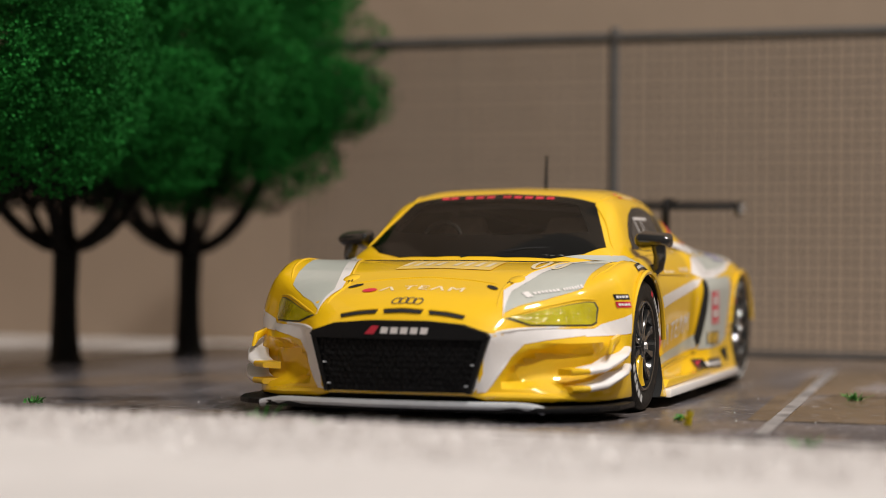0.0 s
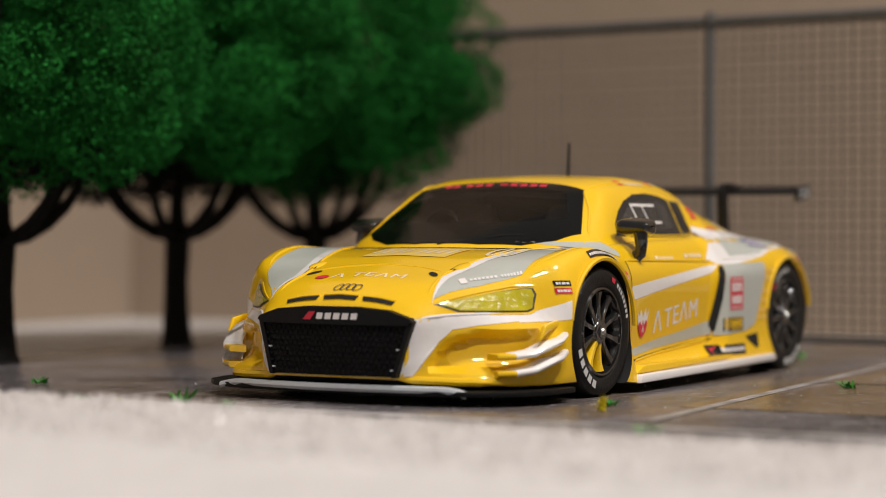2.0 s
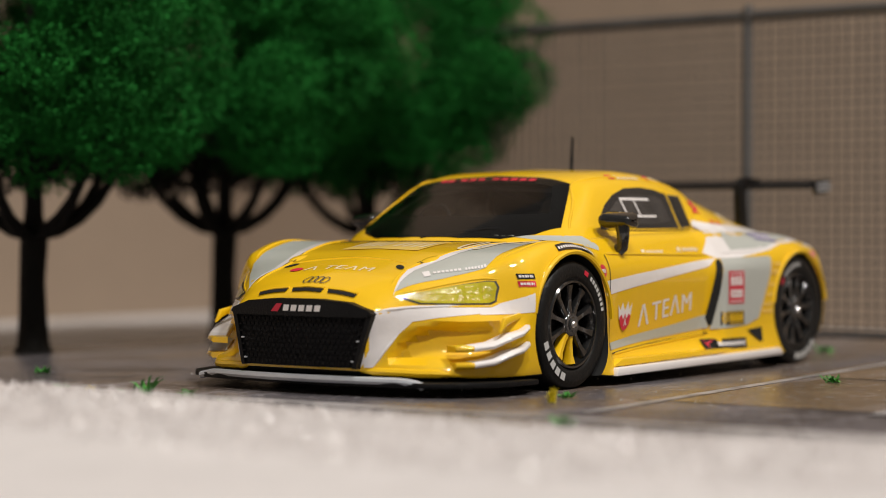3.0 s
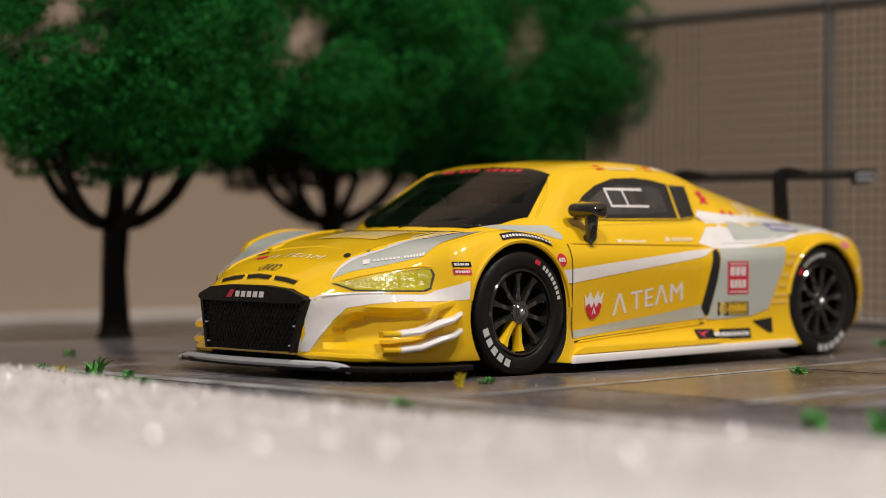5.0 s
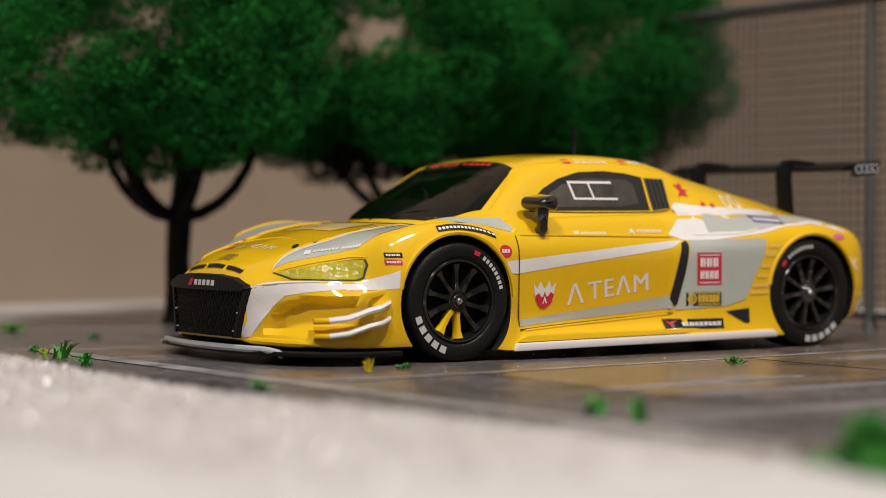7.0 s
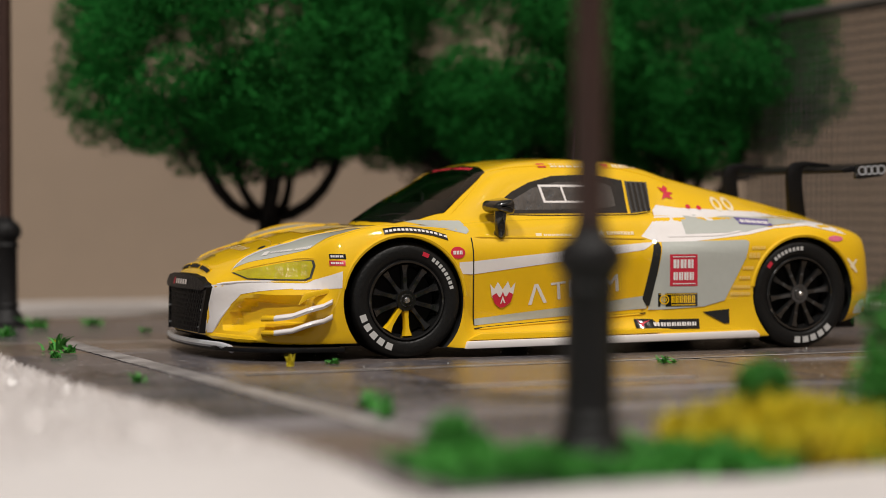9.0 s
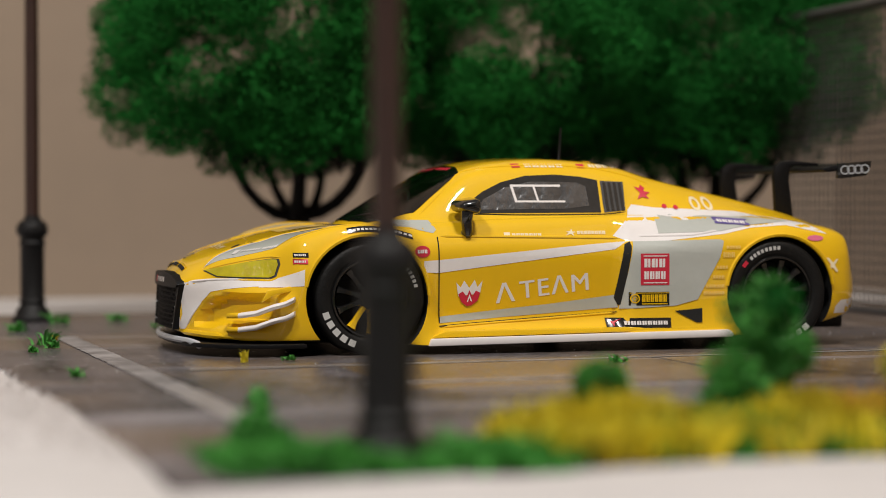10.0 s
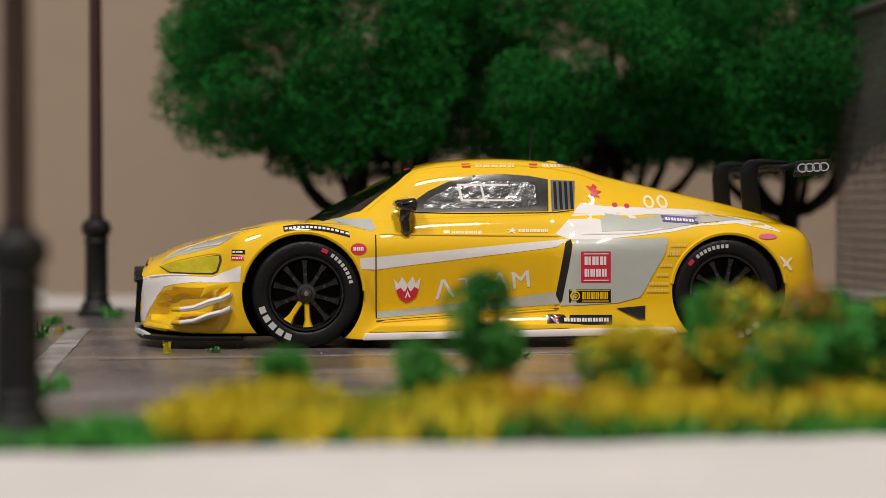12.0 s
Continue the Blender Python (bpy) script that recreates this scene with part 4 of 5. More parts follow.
# Nose.
sticker("cheek", [[(-0.455, 0.437), (-0.60, 0.455), (-0.80, 0.462), (-0.86, 0.466), (-0.86, 0.425), (-0.70, 0.405), (-0.600, 0.385), (-0.540, 0.315), (-0.445, 0.150), (-0.370, 0.148)]], FRONT, WHITE, 1, "white cheek beside the grille", cell=0.03)
sticker("cheek", [[(0.455, 0.437), (0.60, 0.455), (0.80, 0.462), (0.86, 0.466), (0.86, 0.425), (0.70, 0.405), (0.600, 0.385), (0.540, 0.315), (0.445, 0.150), (0.370, 0.148)]], FRONT, WHITE, 1, "white cheek beside the grille", cell=0.03)


def bowed(y, z, x=-2.492):
    return Vector((x + 0.16 * y * y + 0.05 * (z - 0.3), y, z))


def plate(outline, depth, x, cell=0.05):
    """A bowed upright plate from an outline in y and z."""
    bm = flat(outline)
    for axis in (0, 1):
        vals = [v.co[axis] for v in bm.verts]
        for k in range(1, int((max(vals) - min(vals)) / cell) + 1):
            p, n = Vector(), Vector()
            p[axis], n[axis] = min(vals) + k * cell, 1
            bmesh.ops.bisect_plane(bm, geom=bm.verts[:] + bm.edges[:] + bm.faces[:], plane_co=p, plane_no=n)
    for v in bm.verts:
        v.co = bowed(v.co.x, v.co.y, x)
    made = bmesh.ops.extrude_face_region(bm, geom=bm.faces[:])
    bmesh.ops.translate(bm, verts=[g for g in made["geom"] if isinstance(g, bmesh.types.BMVert)], vec=(depth, 0, 0))
    bmesh.ops.recalc_face_normals(bm, faces=bm.faces)
    return bm


outer = [(-0.472, 0.428), (-0.455, 0.445), (-0.335, 0.482), (-0.15, 0.497), (0.15, 0.497), (0.335, 0.482), (0.455, 0.445), (0.472, 0.428), (0.385, 0.142), (-0.385, 0.142)]
grille = part("grille", plate([(-0.455, 0.415), (0.455, 0.415), (0.375, 0.146), (-0.375, 0.146)], 0.06, -2.478), MESH, car, "black honeycomb radiator grille")
part("grille_brow", plate([(-0.474, 0.425), (-0.458, 0.445), (-0.335, 0.484), (-0.15, 0.499), (0.15, 0.499), (0.335, 0.484), (0.458, 0.445), (0.474, 0.425), (0.44, 0.408), (-0.44, 0.408)], 0.07, -2.505), BLACK, grille)
for s in (-1, 1):
    part("grille_jamb", plate([(s * 0.474, 0.428), (s * 0.440, 0.412), (s * 0.362, 0.142), (s * 0.386, 0.142)], 0.06, -2.492), BLACK, grille)
    for k in range(6):
        z = 0.18 + 0.035 * k
        y = s * (0.352 + 0.27 * (z - 0.142))
        p = bowed(y, z, -2.484)
        part("rivet", box(p.x - 0.006, p.x + 0.01, y - 0.008, y + 0.008, z - 0.004, z + 0.004), SILVER if k in (0, 3) else BLACK, grille)
bm = bmesh.new()
for row in range(9):
    for col in range(26):
        y, z = -0.40 + 0.032 * col + 0.016 * (row % 2), 0.165 + 0.028 * row
        if abs(y) < 0.345 + 0.28 * (z - 0.142):
            p = bowed(y, z, -2.480)
            made = bmesh.ops.create_cube(bm, size=1, matrix=Matrix.LocRotScale(p, None, (0.008, 0.022, 0.016)))
part("honeycomb", bm, MESH, grille, kind="stuff", smooth=0)
badge = [(0.115, 0.430), (0.165, 0.430), (0.125, 0.472), (0.085, 0.472)]


def on_brow(outlines, off):
    bm = flat(*outlines)
    for v in bm.verts:
        v.co = bowed(v.co.x, v.co.y, -2.505 - off)
    bmesh.ops.recalc_face_normals(bm, faces=bm.faces)
    return bm


part("nose_badge", on_brow([badge], 0.004), RED, grille, "red slanted badge", smooth=0)
part("nose_print", on_brow([rect(0.080 - 0.052 * k, 0.042 - 0.052 * k, 0.434, 0.466, -0.006) for k in range(5)], 0.004), WHITE, grille, "pale bars on the black brow", smooth=0)

# Headlamps.
for turned in (1, -1):
    outline = [(-2.305, 0.512), (-2.235, 0.474), (-2.10, 0.470), (-1.945, 0.470), (-1.915, 0.485), (-1.890, 0.560), (-1.895, 0.592), (-1.93, 0.594), (-2.05, 0.574), (-2.18, 0.545)]
    way = SIDE if turned == 1 else (lambda u, v: Vector((u, 3, v)), Vector((0, -1, 0)))
    rim = sticker("headlamp", [outline], way, SMOKE, 1, "yellow-tinted headlamp", cell=0.03)
    inner = [(-2.095 + (u + 2.095) * 0.955, 0.528 + (v - 0.528) * 0.90) for u, v in outline]
    bowl = [(-2.095 + (u + 2.095) * 0.90, 0.528 + (v - 0.528) * 0.72) for u, v in outline]
    sticker("reflector", [bowl], way, CHROME, 2, "bright faceted lamp reflector", parent=rim, cell=0.02)
    for a, b, c, d in ((-2.20, -2.00, 0.520, 0.527), (-2.06, -2.045, 0.492, 0.566), (-1.985, -1.97, 0.490, 0.572)):
        sticker("lamp_divider", [rect(a, b, c, d, 0.015)], way, SMOKE, 3, parent=rim, cell=0.03)
    sticker("lens", [inner], way, LENS, 5, parent=rim, cell=0.02)


def ridge(name, points, way, radius, mat, trees=ALL, sink=0.3):
    """A raised crease that follows the bodywork under a line of (u, v) points."""
    us = [p[0] for p in points]
    vs = [p[1] for p in points]
    length = [0.0]
    for a, b in zip(points, points[1:]):
        length.append(length[-1] + math.hypot(b[0] - a[0], b[1] - a[1]))
    path = []
    for d in np.linspace(0, length[-1], max(5, int(length[-1] / 0.04))):
        hits = [h for h in (t.ray_cast(way[0](float(blend(length, us, d)), float(blend(length, vs, d))), way[1]) for t in trees) if h[0] is not None]
        if hits:
            h = min(hits, key=lambda q: q[3])
            n = h[1] if h[1].dot(way[1]) < 0 else -h[1]
            path.append(h[0] - n * radius * sink)
    taper = [radius * (0.35 if i in (0, len(path) - 1) else 1) for i in range(len(path))]
    return part(name, tube(path, taper, 8), mat, car)


for side in (-1, 1):
    way = SIDE if side == -1 else (lambda u, v: Vector((u, 3, v)), Vector((0, -1, 0)))
    ridge("door_crease", [(-0.89, 0.728), (-0.4, 0.722), (0.30, 0.712)], way, 0.012, YELLOW)
    ridge("roof_gutter", [(-0.97, 0.862), (-0.80, 1.005), (-0.62, 1.140), (-0.40, 1.168), (-0.1, 1.178), (0.2, 1.164), (0.45, 1.118), (0.62, 1.06)], way, 0.010, YELLOW)
    ridge("shoulder_crease", [(0.40, 0.722), (0.75, 0.728), (0.98, 0.76)], way, 0.010, WHITE)
    ridge("sill_crease", [(-0.89, 0.165), (-0.2, 0.205), (0.27, 0.236)], way, 0.010, YELLOW)
    ridge("lamp_surround", [(-2.285, 0.522), (-2.18, 0.556), (-2.05, 0.586), (-1.93, 0.606), (-1.885, 0.602)], way, 0.007, YELLOW)
    ridge("lamp_surround", [(-2.24, 0.470), (-2.10, 0.461), (-1.945, 0.460), (-1.90, 0.480)], way, 0.007, YELLOW)
    ridge("window_frame", [(-0.715, 0.866), (-0.3, 0.858), (0.24, 0.862), (0.41, 0.878)], way, 0.006, GLOSS)
    front = (lambda u, v: Vector((-5, u, v)), Vector((1, 0, 0)))
    ridge("bumper_roll", [(side * 0.40, 0.128), (side * 0.55, 0.126), (side * 0.70, 0.120), (side * 0.80, 0.118)], front, 0.022, YELLOW)
    ridge("cheek_crease", [(side * 0.462, 0.440), (side * 0.60, 0.460), (side * 0.78, 0.466)], front, 0.009, WHITE)
    ridge("cheek_crease", [(side * 0.545, 0.320), (side * 0.495, 0.235), (side * 0.445, 0.150)], front, 0.008, WHITE)
    top = TOP
    ridge("bonnet_crease", [(-2.28, side * 0.46), (-2.05, side * 0.43), (-1.80, side * 0.492), (-1.50, side * 0.578), (-1.22, side * 0.655)], top, 0.010, YELLOW)
    ridge("wing_crease", [(-1.85, side * 0.83), (-1.65, side * 0.885), (-1.45, side * 0.90), (-1.2, side * 0.885), (-1.02, side * 0.86)], top, 0.008, YELLOW)
ridge("bonnet_crease", [(-2.02, -0.40), (-1.97, -0.2), (-1.96, 0.0), (-1.97, 0.2), (-2.02, 0.40)], TOP, 0.007, YELLOW)
ridge("bonnet_seam", [(-1.345, -0.62), (-1.375, -0.3), (-1.385, 0.0), (-1.375, 0.3), (-1.345, 0.62)], TOP, 0.006, MATT)

# Splitter, canards, sills.
outline = [(-2.475, 0), (-2.470, -0.30), (-2.43, -0.60), (-2.385, -0.74), (-2.30, -0.88), (-2.20, -0.97), (-2.02, -1.03), (-1.76, -1.045), (-1.755, 0.0)]
full = outline + [(x, -y) for x, y in outline[-2:0:-1]]
part("splitter", prism(full, 0.028, lambda u, v: (u, v, 0.052), bevel=0.006), BLACK, car, "black front splitter blade")
lip_pts = [(-2.365, -0.735, 0.060), (-2.372, -0.700, 0.072), (-2.40, -0.655, 0.082)] + [(-2.405 - 0.075 * (1 - (y / 0.62) ** 2), y, 0.084) for y in np.linspace(-0.60, 0.60, 15)] + [(-2.40, 0.655, 0.082), (-2.372, 0.710, 0.074), (-2.360, 0.780, 0.060)]
part("splitter_lip", tube(lip_pts, [0.020] * len(lip_pts), 8), SILVER, car, "chipped silver painted lip")
part("underbody", box(-1.80, 1.75, -0.60, 0.60, 0.055, 0.12, 0.01), MATT, car)


def fin(side, z0, z1, reach):
    """A curved blade that stands off the bumper's corner."""
    path = [(-2.20, 0.800, z0), (-2.14, 0.868, z0 + 0.003), (-2.05, 0.93, z0 + 0.018), (-1.95, 0.978, z0 + 0.35 * (z1 - z0) + 0.022), (-1.875, 1.000, z0 + 0.75 * (z1 - z0)), (-1.825, 1.010, z1)]
    verts, faces = [], []
    for k, (x, y, z) in enumerate(path):
        t = k / (len(path) - 1)
        out = reach * (0.35 + 0.65 * math.sin(math.pi * min(1, 0.15 + t * 0.75)))
        for a, b in ((-0.05, 0.018), (out, 0.016), (out + 0.008, 0.0), (out, -0.014), (-0.05, -0.018)):
            verts.append((x - a * 0.45, side * (y + a), z + b))
    n = 5
    for k in range(len(path) - 1):
        for i in range(n):
            q = (i + 1) % n
            faces.append((k * n + i, k * n + q, (k + 1) * n + q, (k + 1) * n + i))
    faces += [tuple(range(n)), tuple(range((len(path) - 1) * n, len(path) * n))]
    bm = raw("fin", verts, faces)
    bmesh.ops.recalc_face_normals(bm, faces=bm.faces)
    for f in bm.faces:
        f.material_index = 1 if f.calc_center_median().x > -2.125 else 0
    return bm


for side in (-1, 1):
    for z0, z1, reach in ((0.245, 0.350, 0.045), (0.160, 0.262, 0.050)):
        root = Vector((-1.95, side * 0.95, z0))
        bm = fin(side, z0, z1, reach)
        bmesh.ops.translate(bm, verts=bm.verts, vec=-root)
        part("canard", bm, [YELLOW, WHITE], car, "yellow and white aero blade", place=root, smooth=60)
    way = SIDE if side == -1 else (lambda u, v: Vector((u, 3, v)), Vector((0, -1, 0)))
    part("winglet", prism([(-2.03, 0.33), (-1.99, 0.405), (-1.85, 0.428), (-1.80, 0.405), (-1.90, 0.385), (-1.97, 0.365)], 0.022, lambda u, v: (u, side * 0.965, v), Vector((0, side, 0)), 0.006), YELLOW, car)
    sill = [(-1.0, 0.052), (1.03, 0.078), (1.03, 0.100), (1.0, 0.125), (-0.98, 0.098)]
    part("side_skirt", prism(sill, 0.05, lambda u, v: (u, side * 1.015, v), Vector((0, side, 0)), 0.008), WHITE, car, "white side skirt edge")
    base = [(-0.99, 0.100), (0.99, 0.128), (0.99, 0.150), (-0.88, 0.145)]
    part("skirt_shelf", prism(base, 0.09, lambda u, v: (u, side * 0.94, v), Vector((0, side, 0)), 0.01), YELLOW, car)
    part("wing_lip", tube([(FRONT_AXLE - 0.02 + 0.392 * math.cos(w), side * 1.018, HUB + 0.392 * math.sin(w)) for w in np.linspace(0.05, 2.95, 22)], [0.014] * 22, 6), YELLOW, car)
    part("wing_lip", tube([(REAR_AXLE + 0.02 + 0.379 * math.cos(w), side * 1.008, HUB + 0.379 * math.sin(w)) for w in np.linspace(0.15, 3.0, 22)], [0.014] * 22, 6), YELLOW, car)


# Wheels.
def wheel(x, side, painted):
    """A slick tyre on a ten-spoke rim; its outer face looks along -y before turning."""
    hub = (x, side * 0.885, HUB)
    turn = 0 if side < 0 else 180
    tyre = part("wheel", lathe([(0.235, 0.16), (0.30, 0.16), (0.338, 0.145), (0.349, 0.12), (0.350, -0.075), (0.345, -0.100), (0.330, -0.118), (0.300, -0.124), (0.262, -0.120), (0.246, -0.112), (0.238, -0.095)], "y", 96, True), RUBBER, car, "black slick tyre on a ten-spoke black rim", place=hub, turn=turn)
    part("rim", lathe([(0.240, 0.12), (0.246, -0.108), (0.236, -0.120), (0.226, -0.118), (0.222, -0.095), (0.205, -0.07), (0.205, 0.10)], "y", 72, True), GLOSS, tyre)
    part("brake_disc", lathe([(0, -0.01), (0.15, -0.012), (0.20, -0.015), (0.20, 0.02), (0, 0.02)], "y", 40), MATT, tyre)
    for k in range(10):
        w = radians(36 * k + (21 if x < 0 else 8))
        c, s = math.cos(w), math.sin(w)

        def at(r, t, h):
            return (c * r - s * t, h, s * r + c * t)

        verts = []
        for r, half, h in ((0.045, 0.022, -0.106), (0.10, 0.0175, -0.100), (0.17, 0.0190, -0.102), (0.214, 0.032, -0.110)):
            verts += [at(r, -half, h + 0.016), at(r, -half * 0.6, h), at(r, half * 0.6, h), at(r, half, h + 0.016), at(r, half * 0.8, h + 0.05), at(r, -half * 0.8, h + 0.05)]
        faces = [tuple(6 * i + j for j in (a, (a + 1) % 6)) + (6 * i + 6 + (a + 1) % 6, 6 * i + 6 + a) for i in range(3) for a in range(6)] + [tuple(range(6)), tuple(range(18, 24))]
        bm = raw("spoke", verts, faces)
        bmesh.ops.recalc_face_normals(bm, faces=bm.faces)
        lit = painted and k in painted
        part("spoke", bm, YELLOW if lit else GLOSS, tyre, "yellow painted spoke" if lit else "", smooth=50)
    part("hub", lathe([(0, -0.116), (0.034, -0.116), (0.040, -0.110), (0.060, -0.110), (0.070, -0.098), (0.070, -0.04)], "y", 30), GLOSS, tyre)
    part("wheel_nut", lathe([(0, -0.132), (0.014, -0.130), (0.021, -0.122), (0.022, -0.105)], "y", 12), STEEL, tyre)

    def curved(n, mid, spread, r0, r1, mat, name, gap=0.72):
        verts, faces = [], []
        for k in range(n):
            w0 = radians(mid + spread * (0.5 - k / n))
            w1 = radians(mid + spread * (0.5 - (k + gap) / n))
            b = len(verts)
            for w in (w0, (w0 + w1) / 2, w1):
                for r in (r0, r1):
                    h = float(np.interp(r, [0.246, 0.262, 0.300, 0.330], [-0.112, -0.120, -0.124, -0.118])) - 0.003
                    verts.append((r * math.cos(w), h, r * math.sin(w)))
            faces += [(b, b + 1, b + 3, b + 2), (b + 2, b + 3, b + 5, b + 4)]
        bm = raw("curved", verts, faces)
        bmesh.ops.recalc_face_normals(bm, faces=bm.faces)
        for f in bm.faces:
            if f.normal.y > 0:
                f.normal_flip()
        part(name, bm, mat, tyre, smooth=0)

    front = x < 0
    curved(5, 222 if front else 287, 58, 0.276, 0.316, PALEGREY, "sidewall_print", 0.72)
    curved(8, 34 if front else 108, 46, 0.282, 0.306, PALEGREY, "sidewall_print", 0.66)
    curved(1, 66 if front else 140, 9, 0.284, 0.310, RED, "sidewall_mark", 0.9)
    return tyre


near_wheel = wheel(FRONT_AXLE, -1, (6, 7))
cam.data.dof.focus_object = near_wheel
wheel(REAR_AXLE, -1, ())
wheel(FRONT_AXLE, 1, ())
wheel(REAR_AXLE, 1, ())

# Mirrors, aerial, rear wing.
for side in (-1, 1):
    bm = box(-0.800, -0.640, min(side * 0.80, side * 1.0), max(side * 0.80, side * 1.0), 0.852, 0.978)
    for v in bm.verts:
        lead, outer = v.co.x < -0.72, abs(v.co.y) > 0.9
        v.co.z += (-0.026 if v.co.z > 0.9 else 0.030) * lead + (-0.016 if v.co.z > 0.9 else 0.010) * outer
        v.co.x += 0.030 * outer * lead
    bmesh.ops.bevel(bm, geom=bm.edges[:], offset=0.034, segments=4, affect="EDGES", profile=0.5)
    mirror = part("door_mirror", bm, GLOSS, car, "gloss black door mirror on a stalk", smooth=60)
    part("stalk", tube([(-0.712, side * 0.925, 0.885), (-0.722, side * 0.935, 0.82), (-0.712, side * 0.925, 0.765), (-0.705, side * 0.885, 0.742)], [0.042, 0.036, 0.034, 0.042], 12), GLOSS, mirror)
part("wiper", tube([(-1.315, 0.05, 0.812), (-1.20, -0.30, 0.862), (-1.10, -0.50, 0.872)], [0.012, 0.010, 0.006], 6), BLACK, car, "thin black windscreen wiper")
part("aerial", tube([(0.21, 0, 1.215), (0.212, 0, 1.24), (0.225, 0, 1.445)], [0.022, 0.011, 0.007], 8), BLACK, car, "thin black roof aerial")
for y in (-0.18, 0.14):
    bm = bmesh.new()
    bmesh.ops.create_icosphere(bm, subdivisions=2, radius=1, matrix=Matrix.LocRotScale((0.33, y, 1.197), None, (0.05, 0.03, 0.018)))
    part("roof_pod", bm, YELLOW, car)
plane = [(1.74, 1.150), (1.755, 1.168), (1.82, 1.182), (1.92, 1.186), (2.02, 1.196), (2.062, 1.205), (2.06, 1.190), (1.98, 1.168), (1.86, 1.146), (1.77, 1.138)]
wing = part("rear_wing", prism(plane, 1.76, lambda u, v: (u, -0.88, v), Vector((0, 1, 0)), 0.004), BLACK, car, "black rear wing on swan-neck struts", smooth=50)
for side in (-1, 1):
    plate_shape = [(1.835, 1.098), (1.845, 1.196), (2.085, 1.214), (2.082, 1.175), (2.052, 1.118), (2.02, 1.112), (1.87, 1.096)]
    end = part("endplate", prism(plate_shape, 0.022, lambda u, v: (u, side * 0.875, v), Vector((0, side, 0)), 0.004), GLOSS, wing)
    neck = [(1.60, 0.86), (1.585, 1.10), (1.595, 1.175), (1.64, 1.215), (1.72, 1.224), (1.92, 1.206), (1.92, 1.186), (1.74, 1.186), (1.705, 1.165), (1.700, 1.08), (1.735, 0.82)]
    part("strut", prism(neck, 0.04, lambda u, v: (u, side * 0.44 - 0.02, v), Vector((0, 1, 0)), 0.008), BLACK, wing)
bm = flat(*[q for k in range(4) for q in ringed(1.892 + 0.048 * k, 1.152 + 0.003 * k, 0.034, 0.030, 0.008, 20)])
bmesh.ops.transform(bm, matrix=Matrix(((1, 0, 0, 0), (0, 0, 1, -0.900), (0, 1, 0, 0), (0, 0, 0, 1))), verts=bm.verts)
for f in bm.faces:
    f.normal_update()
    if f.normal.y > 0:
        f.normal_flip()
part("endplate_rings", bm, SILVER, wing, "four pale linked rings", smooth=0)
part("rear_diffuser", box(1.55, 2.02, -0.62, 0.62, 0.10, 0.23, 0.015), BLACK, car)


# ---- greenery on the card ----
def blades(n, wide, tall, seed, curl=0.6, thick=0.008):
    """A tuft of curled fibres spreading from one spot."""
    rng = np.random.default_rng(seed)
    verts, faces = [], []
    for _ in range(n):
        w, h, r = rng.uniform(0, 6.28), tall * rng.uniform(0.35, 1.0), wide * rng.uniform(0.15, 1)
        o = rng.normal(0, wide * 0.25, 2)
        side = Vector((-math.sin(w), math.cos(w), 0)) * thick * rng.uniform(0.7, 1.6)
        k = len(verts)
        for t in (0, 0.35, 0.7, 1.0):
            c = Vector((o[0] + math.cos(w + curl * t) * r * t, o[1] + math.sin(w + curl * t) * r * t, max(0.004, h * math.sin(min(1.5, t * rng.uniform(1.2, 1.9))))))
            s = side * (1.1 - 0.7 * t)
            verts += [tuple(c - s), tuple(c + s)]
        faces += [(k + 2 * i, k + 2 * i + 1, k + 2 * i + 3, k + 2 * i + 2) for i in range(3)]
    return raw("blades", verts, faces)


def tuft(x, y, wide, tall, mat, seed, label, n=42):
    return tagged(part("grass_tuft", blades(n, wide, tall, seed), mat, None, label, place=(x, y, 0.002), smooth=0), category="grass tuft", group="loose turf tufts")


for k, (x, y, wide, tall) in enumerate(((-3.19, 0.44, 0.10, 0.12), (-3.16, 0.15, 0.06, 0.06), (-0.10, -1.93, 0.10, 0.05), (-3.26, -2.15, 0.08, 0.06), (-2.62, -3.95, 0.08, 0.10), (-2.68, -4.28, 0.09, 0.11), (-1.93, -1.32, 0.06, 0.04), (-2.85, 2.95, 0.16, 0.10), (-2.35, 3.3, 0.12, 0.06), (-3.25, 2.0, 0.12, 0.08), (-3.05, 1.15, 0.06, 0.04), (-2.2, 2.2, 0.07, 0.05), (2.6, -0.6, 0.10, 0.06), (1.95, 0.75, 0.14, 0.10), (-3.32, -0.25, 0.05, 0.05))):
    tuft(x, y, wide, tall, GRASS, 40 + k, "small tuft of curled green turf fibre on the card", 46 if wide > 0.1 else 24)
tuft(-2.22, -1.42, 0.028, 0.085, STRAW, 71, "small tuft of yellow turf fibre on the card", 40)
tuft(-3.1, 0.9, 0.05, 0.05, STRAW, 72, "small tuft of yellow turf fibre on the card", 20)


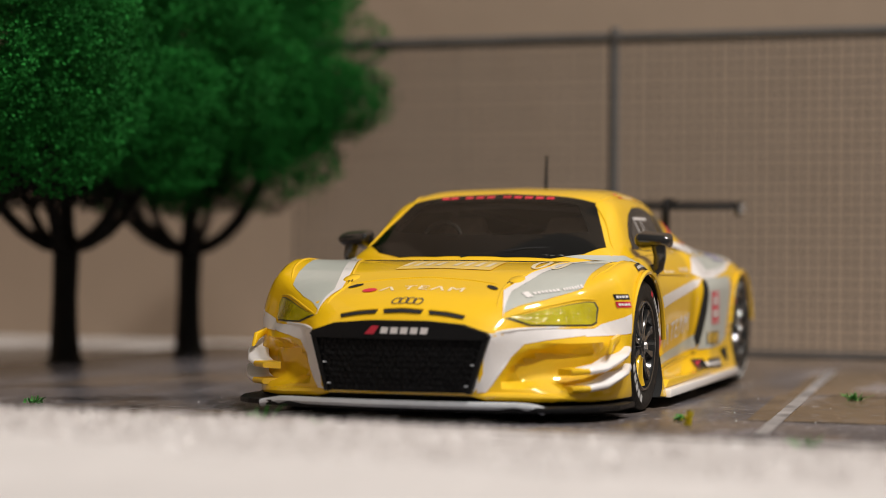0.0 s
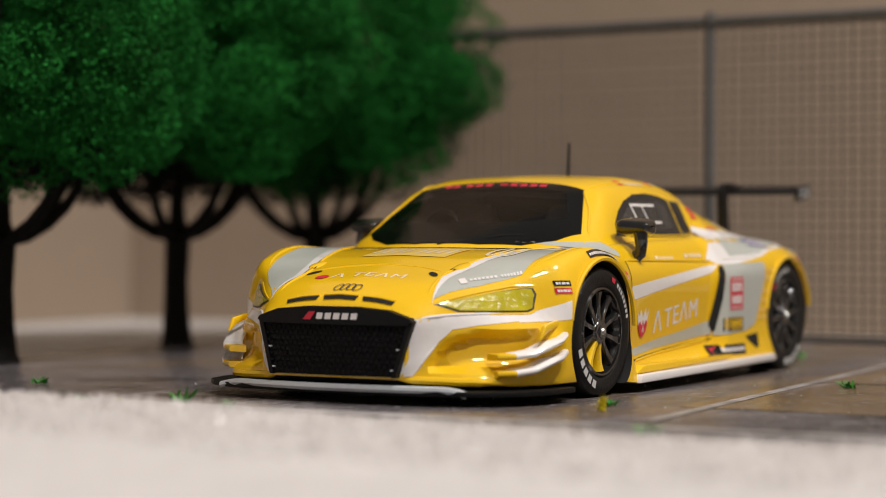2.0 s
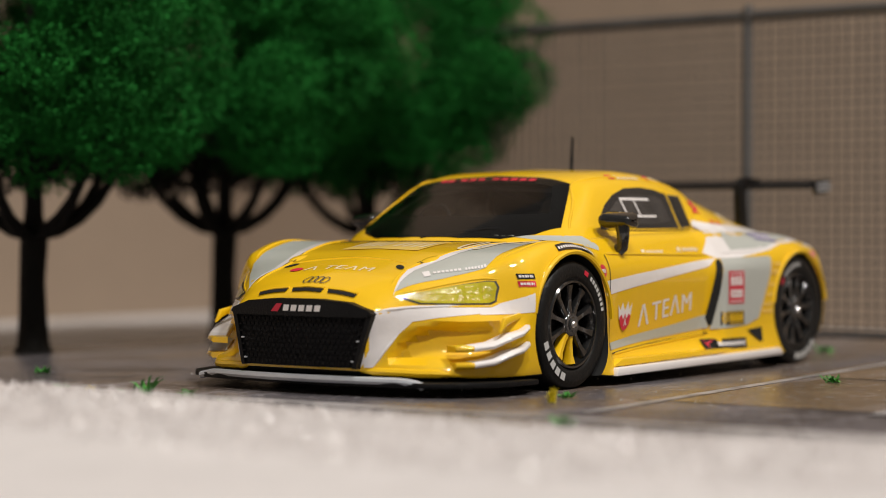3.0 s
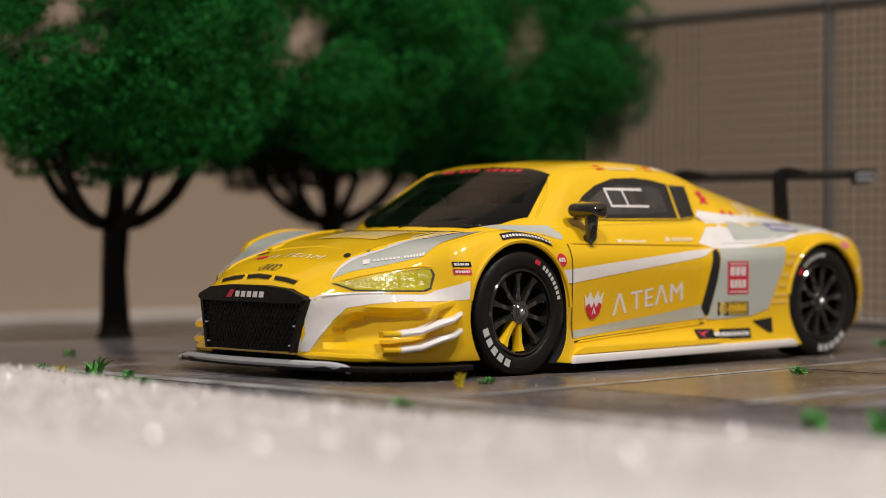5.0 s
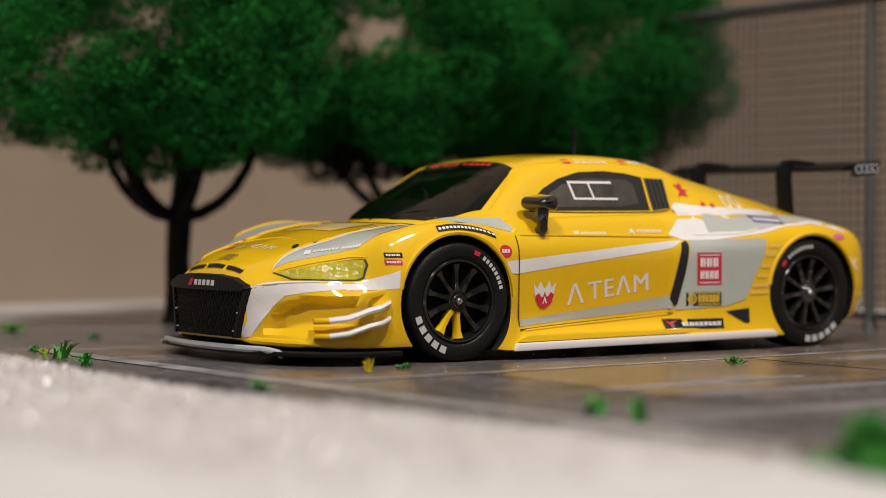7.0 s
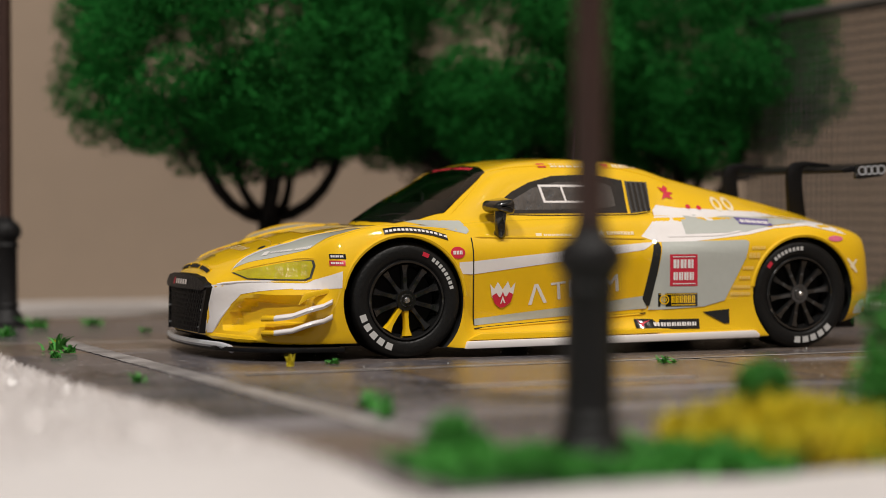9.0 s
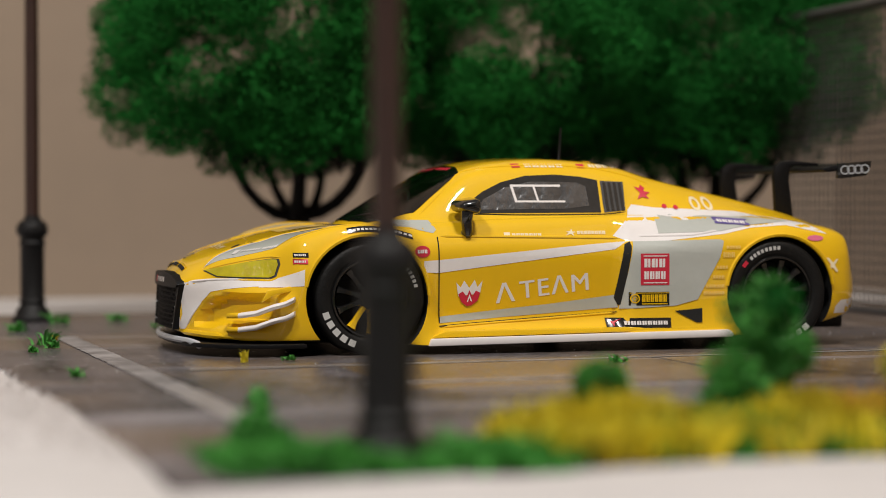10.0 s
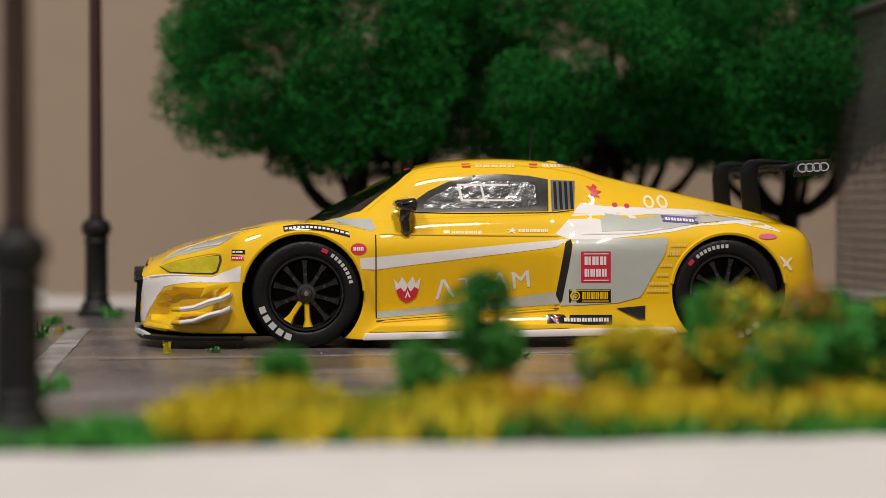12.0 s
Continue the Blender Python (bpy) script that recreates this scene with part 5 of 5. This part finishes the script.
def shrub(x, y, wide, tall, mats, seed, label):
    """A low clump of flock with a few stems."""
    rng = np.random.default_rng(seed)
    ob = thing("shrub", (x, y, 0), label, "shrub", "shrubs along the card's front edge")
    stems = part("stem", tube([(0, 0, -0.01), (0.01, 0, tall * 0.4), (-0.01, 0.01, tall * 0.8)], [0.02, 0.014, 0.006], 6), BARK, ob)
    for m, mat in enumerate(mats):
        n = 16 if m == 0 else 7
        cs = np.stack([rng.normal(0, wide * 0.42, n), rng.normal(0, wide * 0.42, n), rng.uniform(0.10, 1.0, n) * tall], -1)
        cs[:, :2] *= (1.15 - cs[:, 2:] / tall * 0.75)
        part("foliage", flakes(cs, rng.uniform(0.055, 0.11, n) * (0.8 + wide), 170, 0.016, seed + m), mat, ob, smooth=0)
    return ob


shrub(-0.66, -5.22, 0.20, 0.58, (GRASS, LEAF), 101, "tall green flock shrub in the front planting strip")
shrub(-0.15, -5.70, 0.16, 0.36, (STRAW, GRASS), 102, "yellow and green flock shrub in the front planting strip")
shrub(0.10, -5.45, 0.16, 0.30, (STRAW, OCHRE), 103, "rusty orange flock shrub in the front planting strip")
shrub(0.32, -5.55, 0.26, 0.50, (GRASS, STRAW), 104, "green flock shrub with yellow tips")
shrub(0.70, -5.60, 0.24, 0.50, (GRASS, OCHRE), 105, "green flock shrub with rusty tips")
shrub(1.05, -5.45, 0.24, 0.44, (GRASS, STRAW), 106, "green flock shrub with yellow tips")
shrub(1.50, -5.60, 0.26, 0.46, (GRASS, OCHRE), 107, "green flock shrub with rusty tips")
shrub(2.0, -5.55, 0.26, 0.42, (GRASS, STRAW), 108, "green flock shrub with yellow tips")
shrub(0.50, -5.85, 0.22, 0.34, (GRASS, STRAW), 112, "green and yellow flock shrub in the front planting strip")
shrub(1.25, -5.85, 0.22, 0.34, (GRASS, STRAW), 113, "green and yellow flock shrub in the front planting strip")
shrub(0.88, -5.30, 0.22, 0.50, (GRASS, LEAF), 114, "tall green flock shrub in the front planting strip")
shrub(1.75, -5.35, 0.24, 0.52, (GRASS, LEAF), 115, "tall green flock shrub in the front planting strip")
shrub(-0.95, -5.55, 0.14, 0.26, (GRASS,), 109, "low green flock shrub in the front planting strip")
shrub(-1.55, -5.55, 0.08, 0.24, (GRASS,), 110, "low green flock shrub in the front planting strip")
shrub(-3.0, -5.95, 0.07, 0.13, (GRASS,), 111, "low green flock shrub in the front planting strip")


def turf(x0, x1, y0, y1, n, tall, mat, seed):
    """A ragged carpet of upright fibre bunches."""
    rng = np.random.default_rng(seed)
    verts, faces = [], []
    for _ in range(n):
        x, y = rng.uniform(x0, x1), rng.triangular(y0, (y0 + y1) / 2, y1)
        lush = 0.55 + 0.45 * noise.noise(Vector((x * 2.2, y * 2.2, seed))) + rng.uniform(0, 0.3)
        for _ in range(9):
            h = tall * lush * rng.uniform(0.5, 1.0)
            w = rng.uniform(0, 6.28)
            a, b = 0.014 * math.cos(w), 0.014 * math.sin(w)
            px, py = x + rng.normal(0, 0.02), y + rng.normal(0, 0.02)
            lx, ly = rng.normal(0, 0.05, 2)
            k = len(verts)
            verts += [(px - a, py - b, 0), (px + a, py + b, 0), (px + a + lx * 0.6, py + b + ly * 0.6, h * 0.6), (px + lx, py + ly, h)]
            faces.append((k, k + 1, k + 2, k + 3))
    return raw("turf", verts, faces)


for x0, x1, y0, y1, n, tall, mat, seed, label in (
    (-3.20, -1.95, -6.62, -5.80, 420, 0.11, GRASS, 201, "green turf round the lamp's foot"),
    (-2.0, -0.75, -6.52, -5.50, 820, 0.23, STRAW, 202, "yellow dry turf along the card's front edge"),
    (-2.3, 2.6, -6.48, -5.95, 800, 0.13, GRASS, 203, "low green turf along the card's front edge"),
    (-0.8, 2.6, -6.38, -5.3, 1300, 0.22, STRAW, 204, "yellow dry turf along the card's front edge"),
    (-1.7, -0.9, -6.35, -5.6, 130, 0.20, GRASS, 206, "green turf among the dry turf"),
    (-0.7, 2.6, -6.1, -5.3, 320, 0.25, OCHRE, 205, "rusty dry turf along the card's front edge"),
):
    tagged(part("turf_strip", turf(x0, x1, y0, y1, n, tall, mat, seed), mat, None, label, smooth=0), category="turf", kind="stuff")
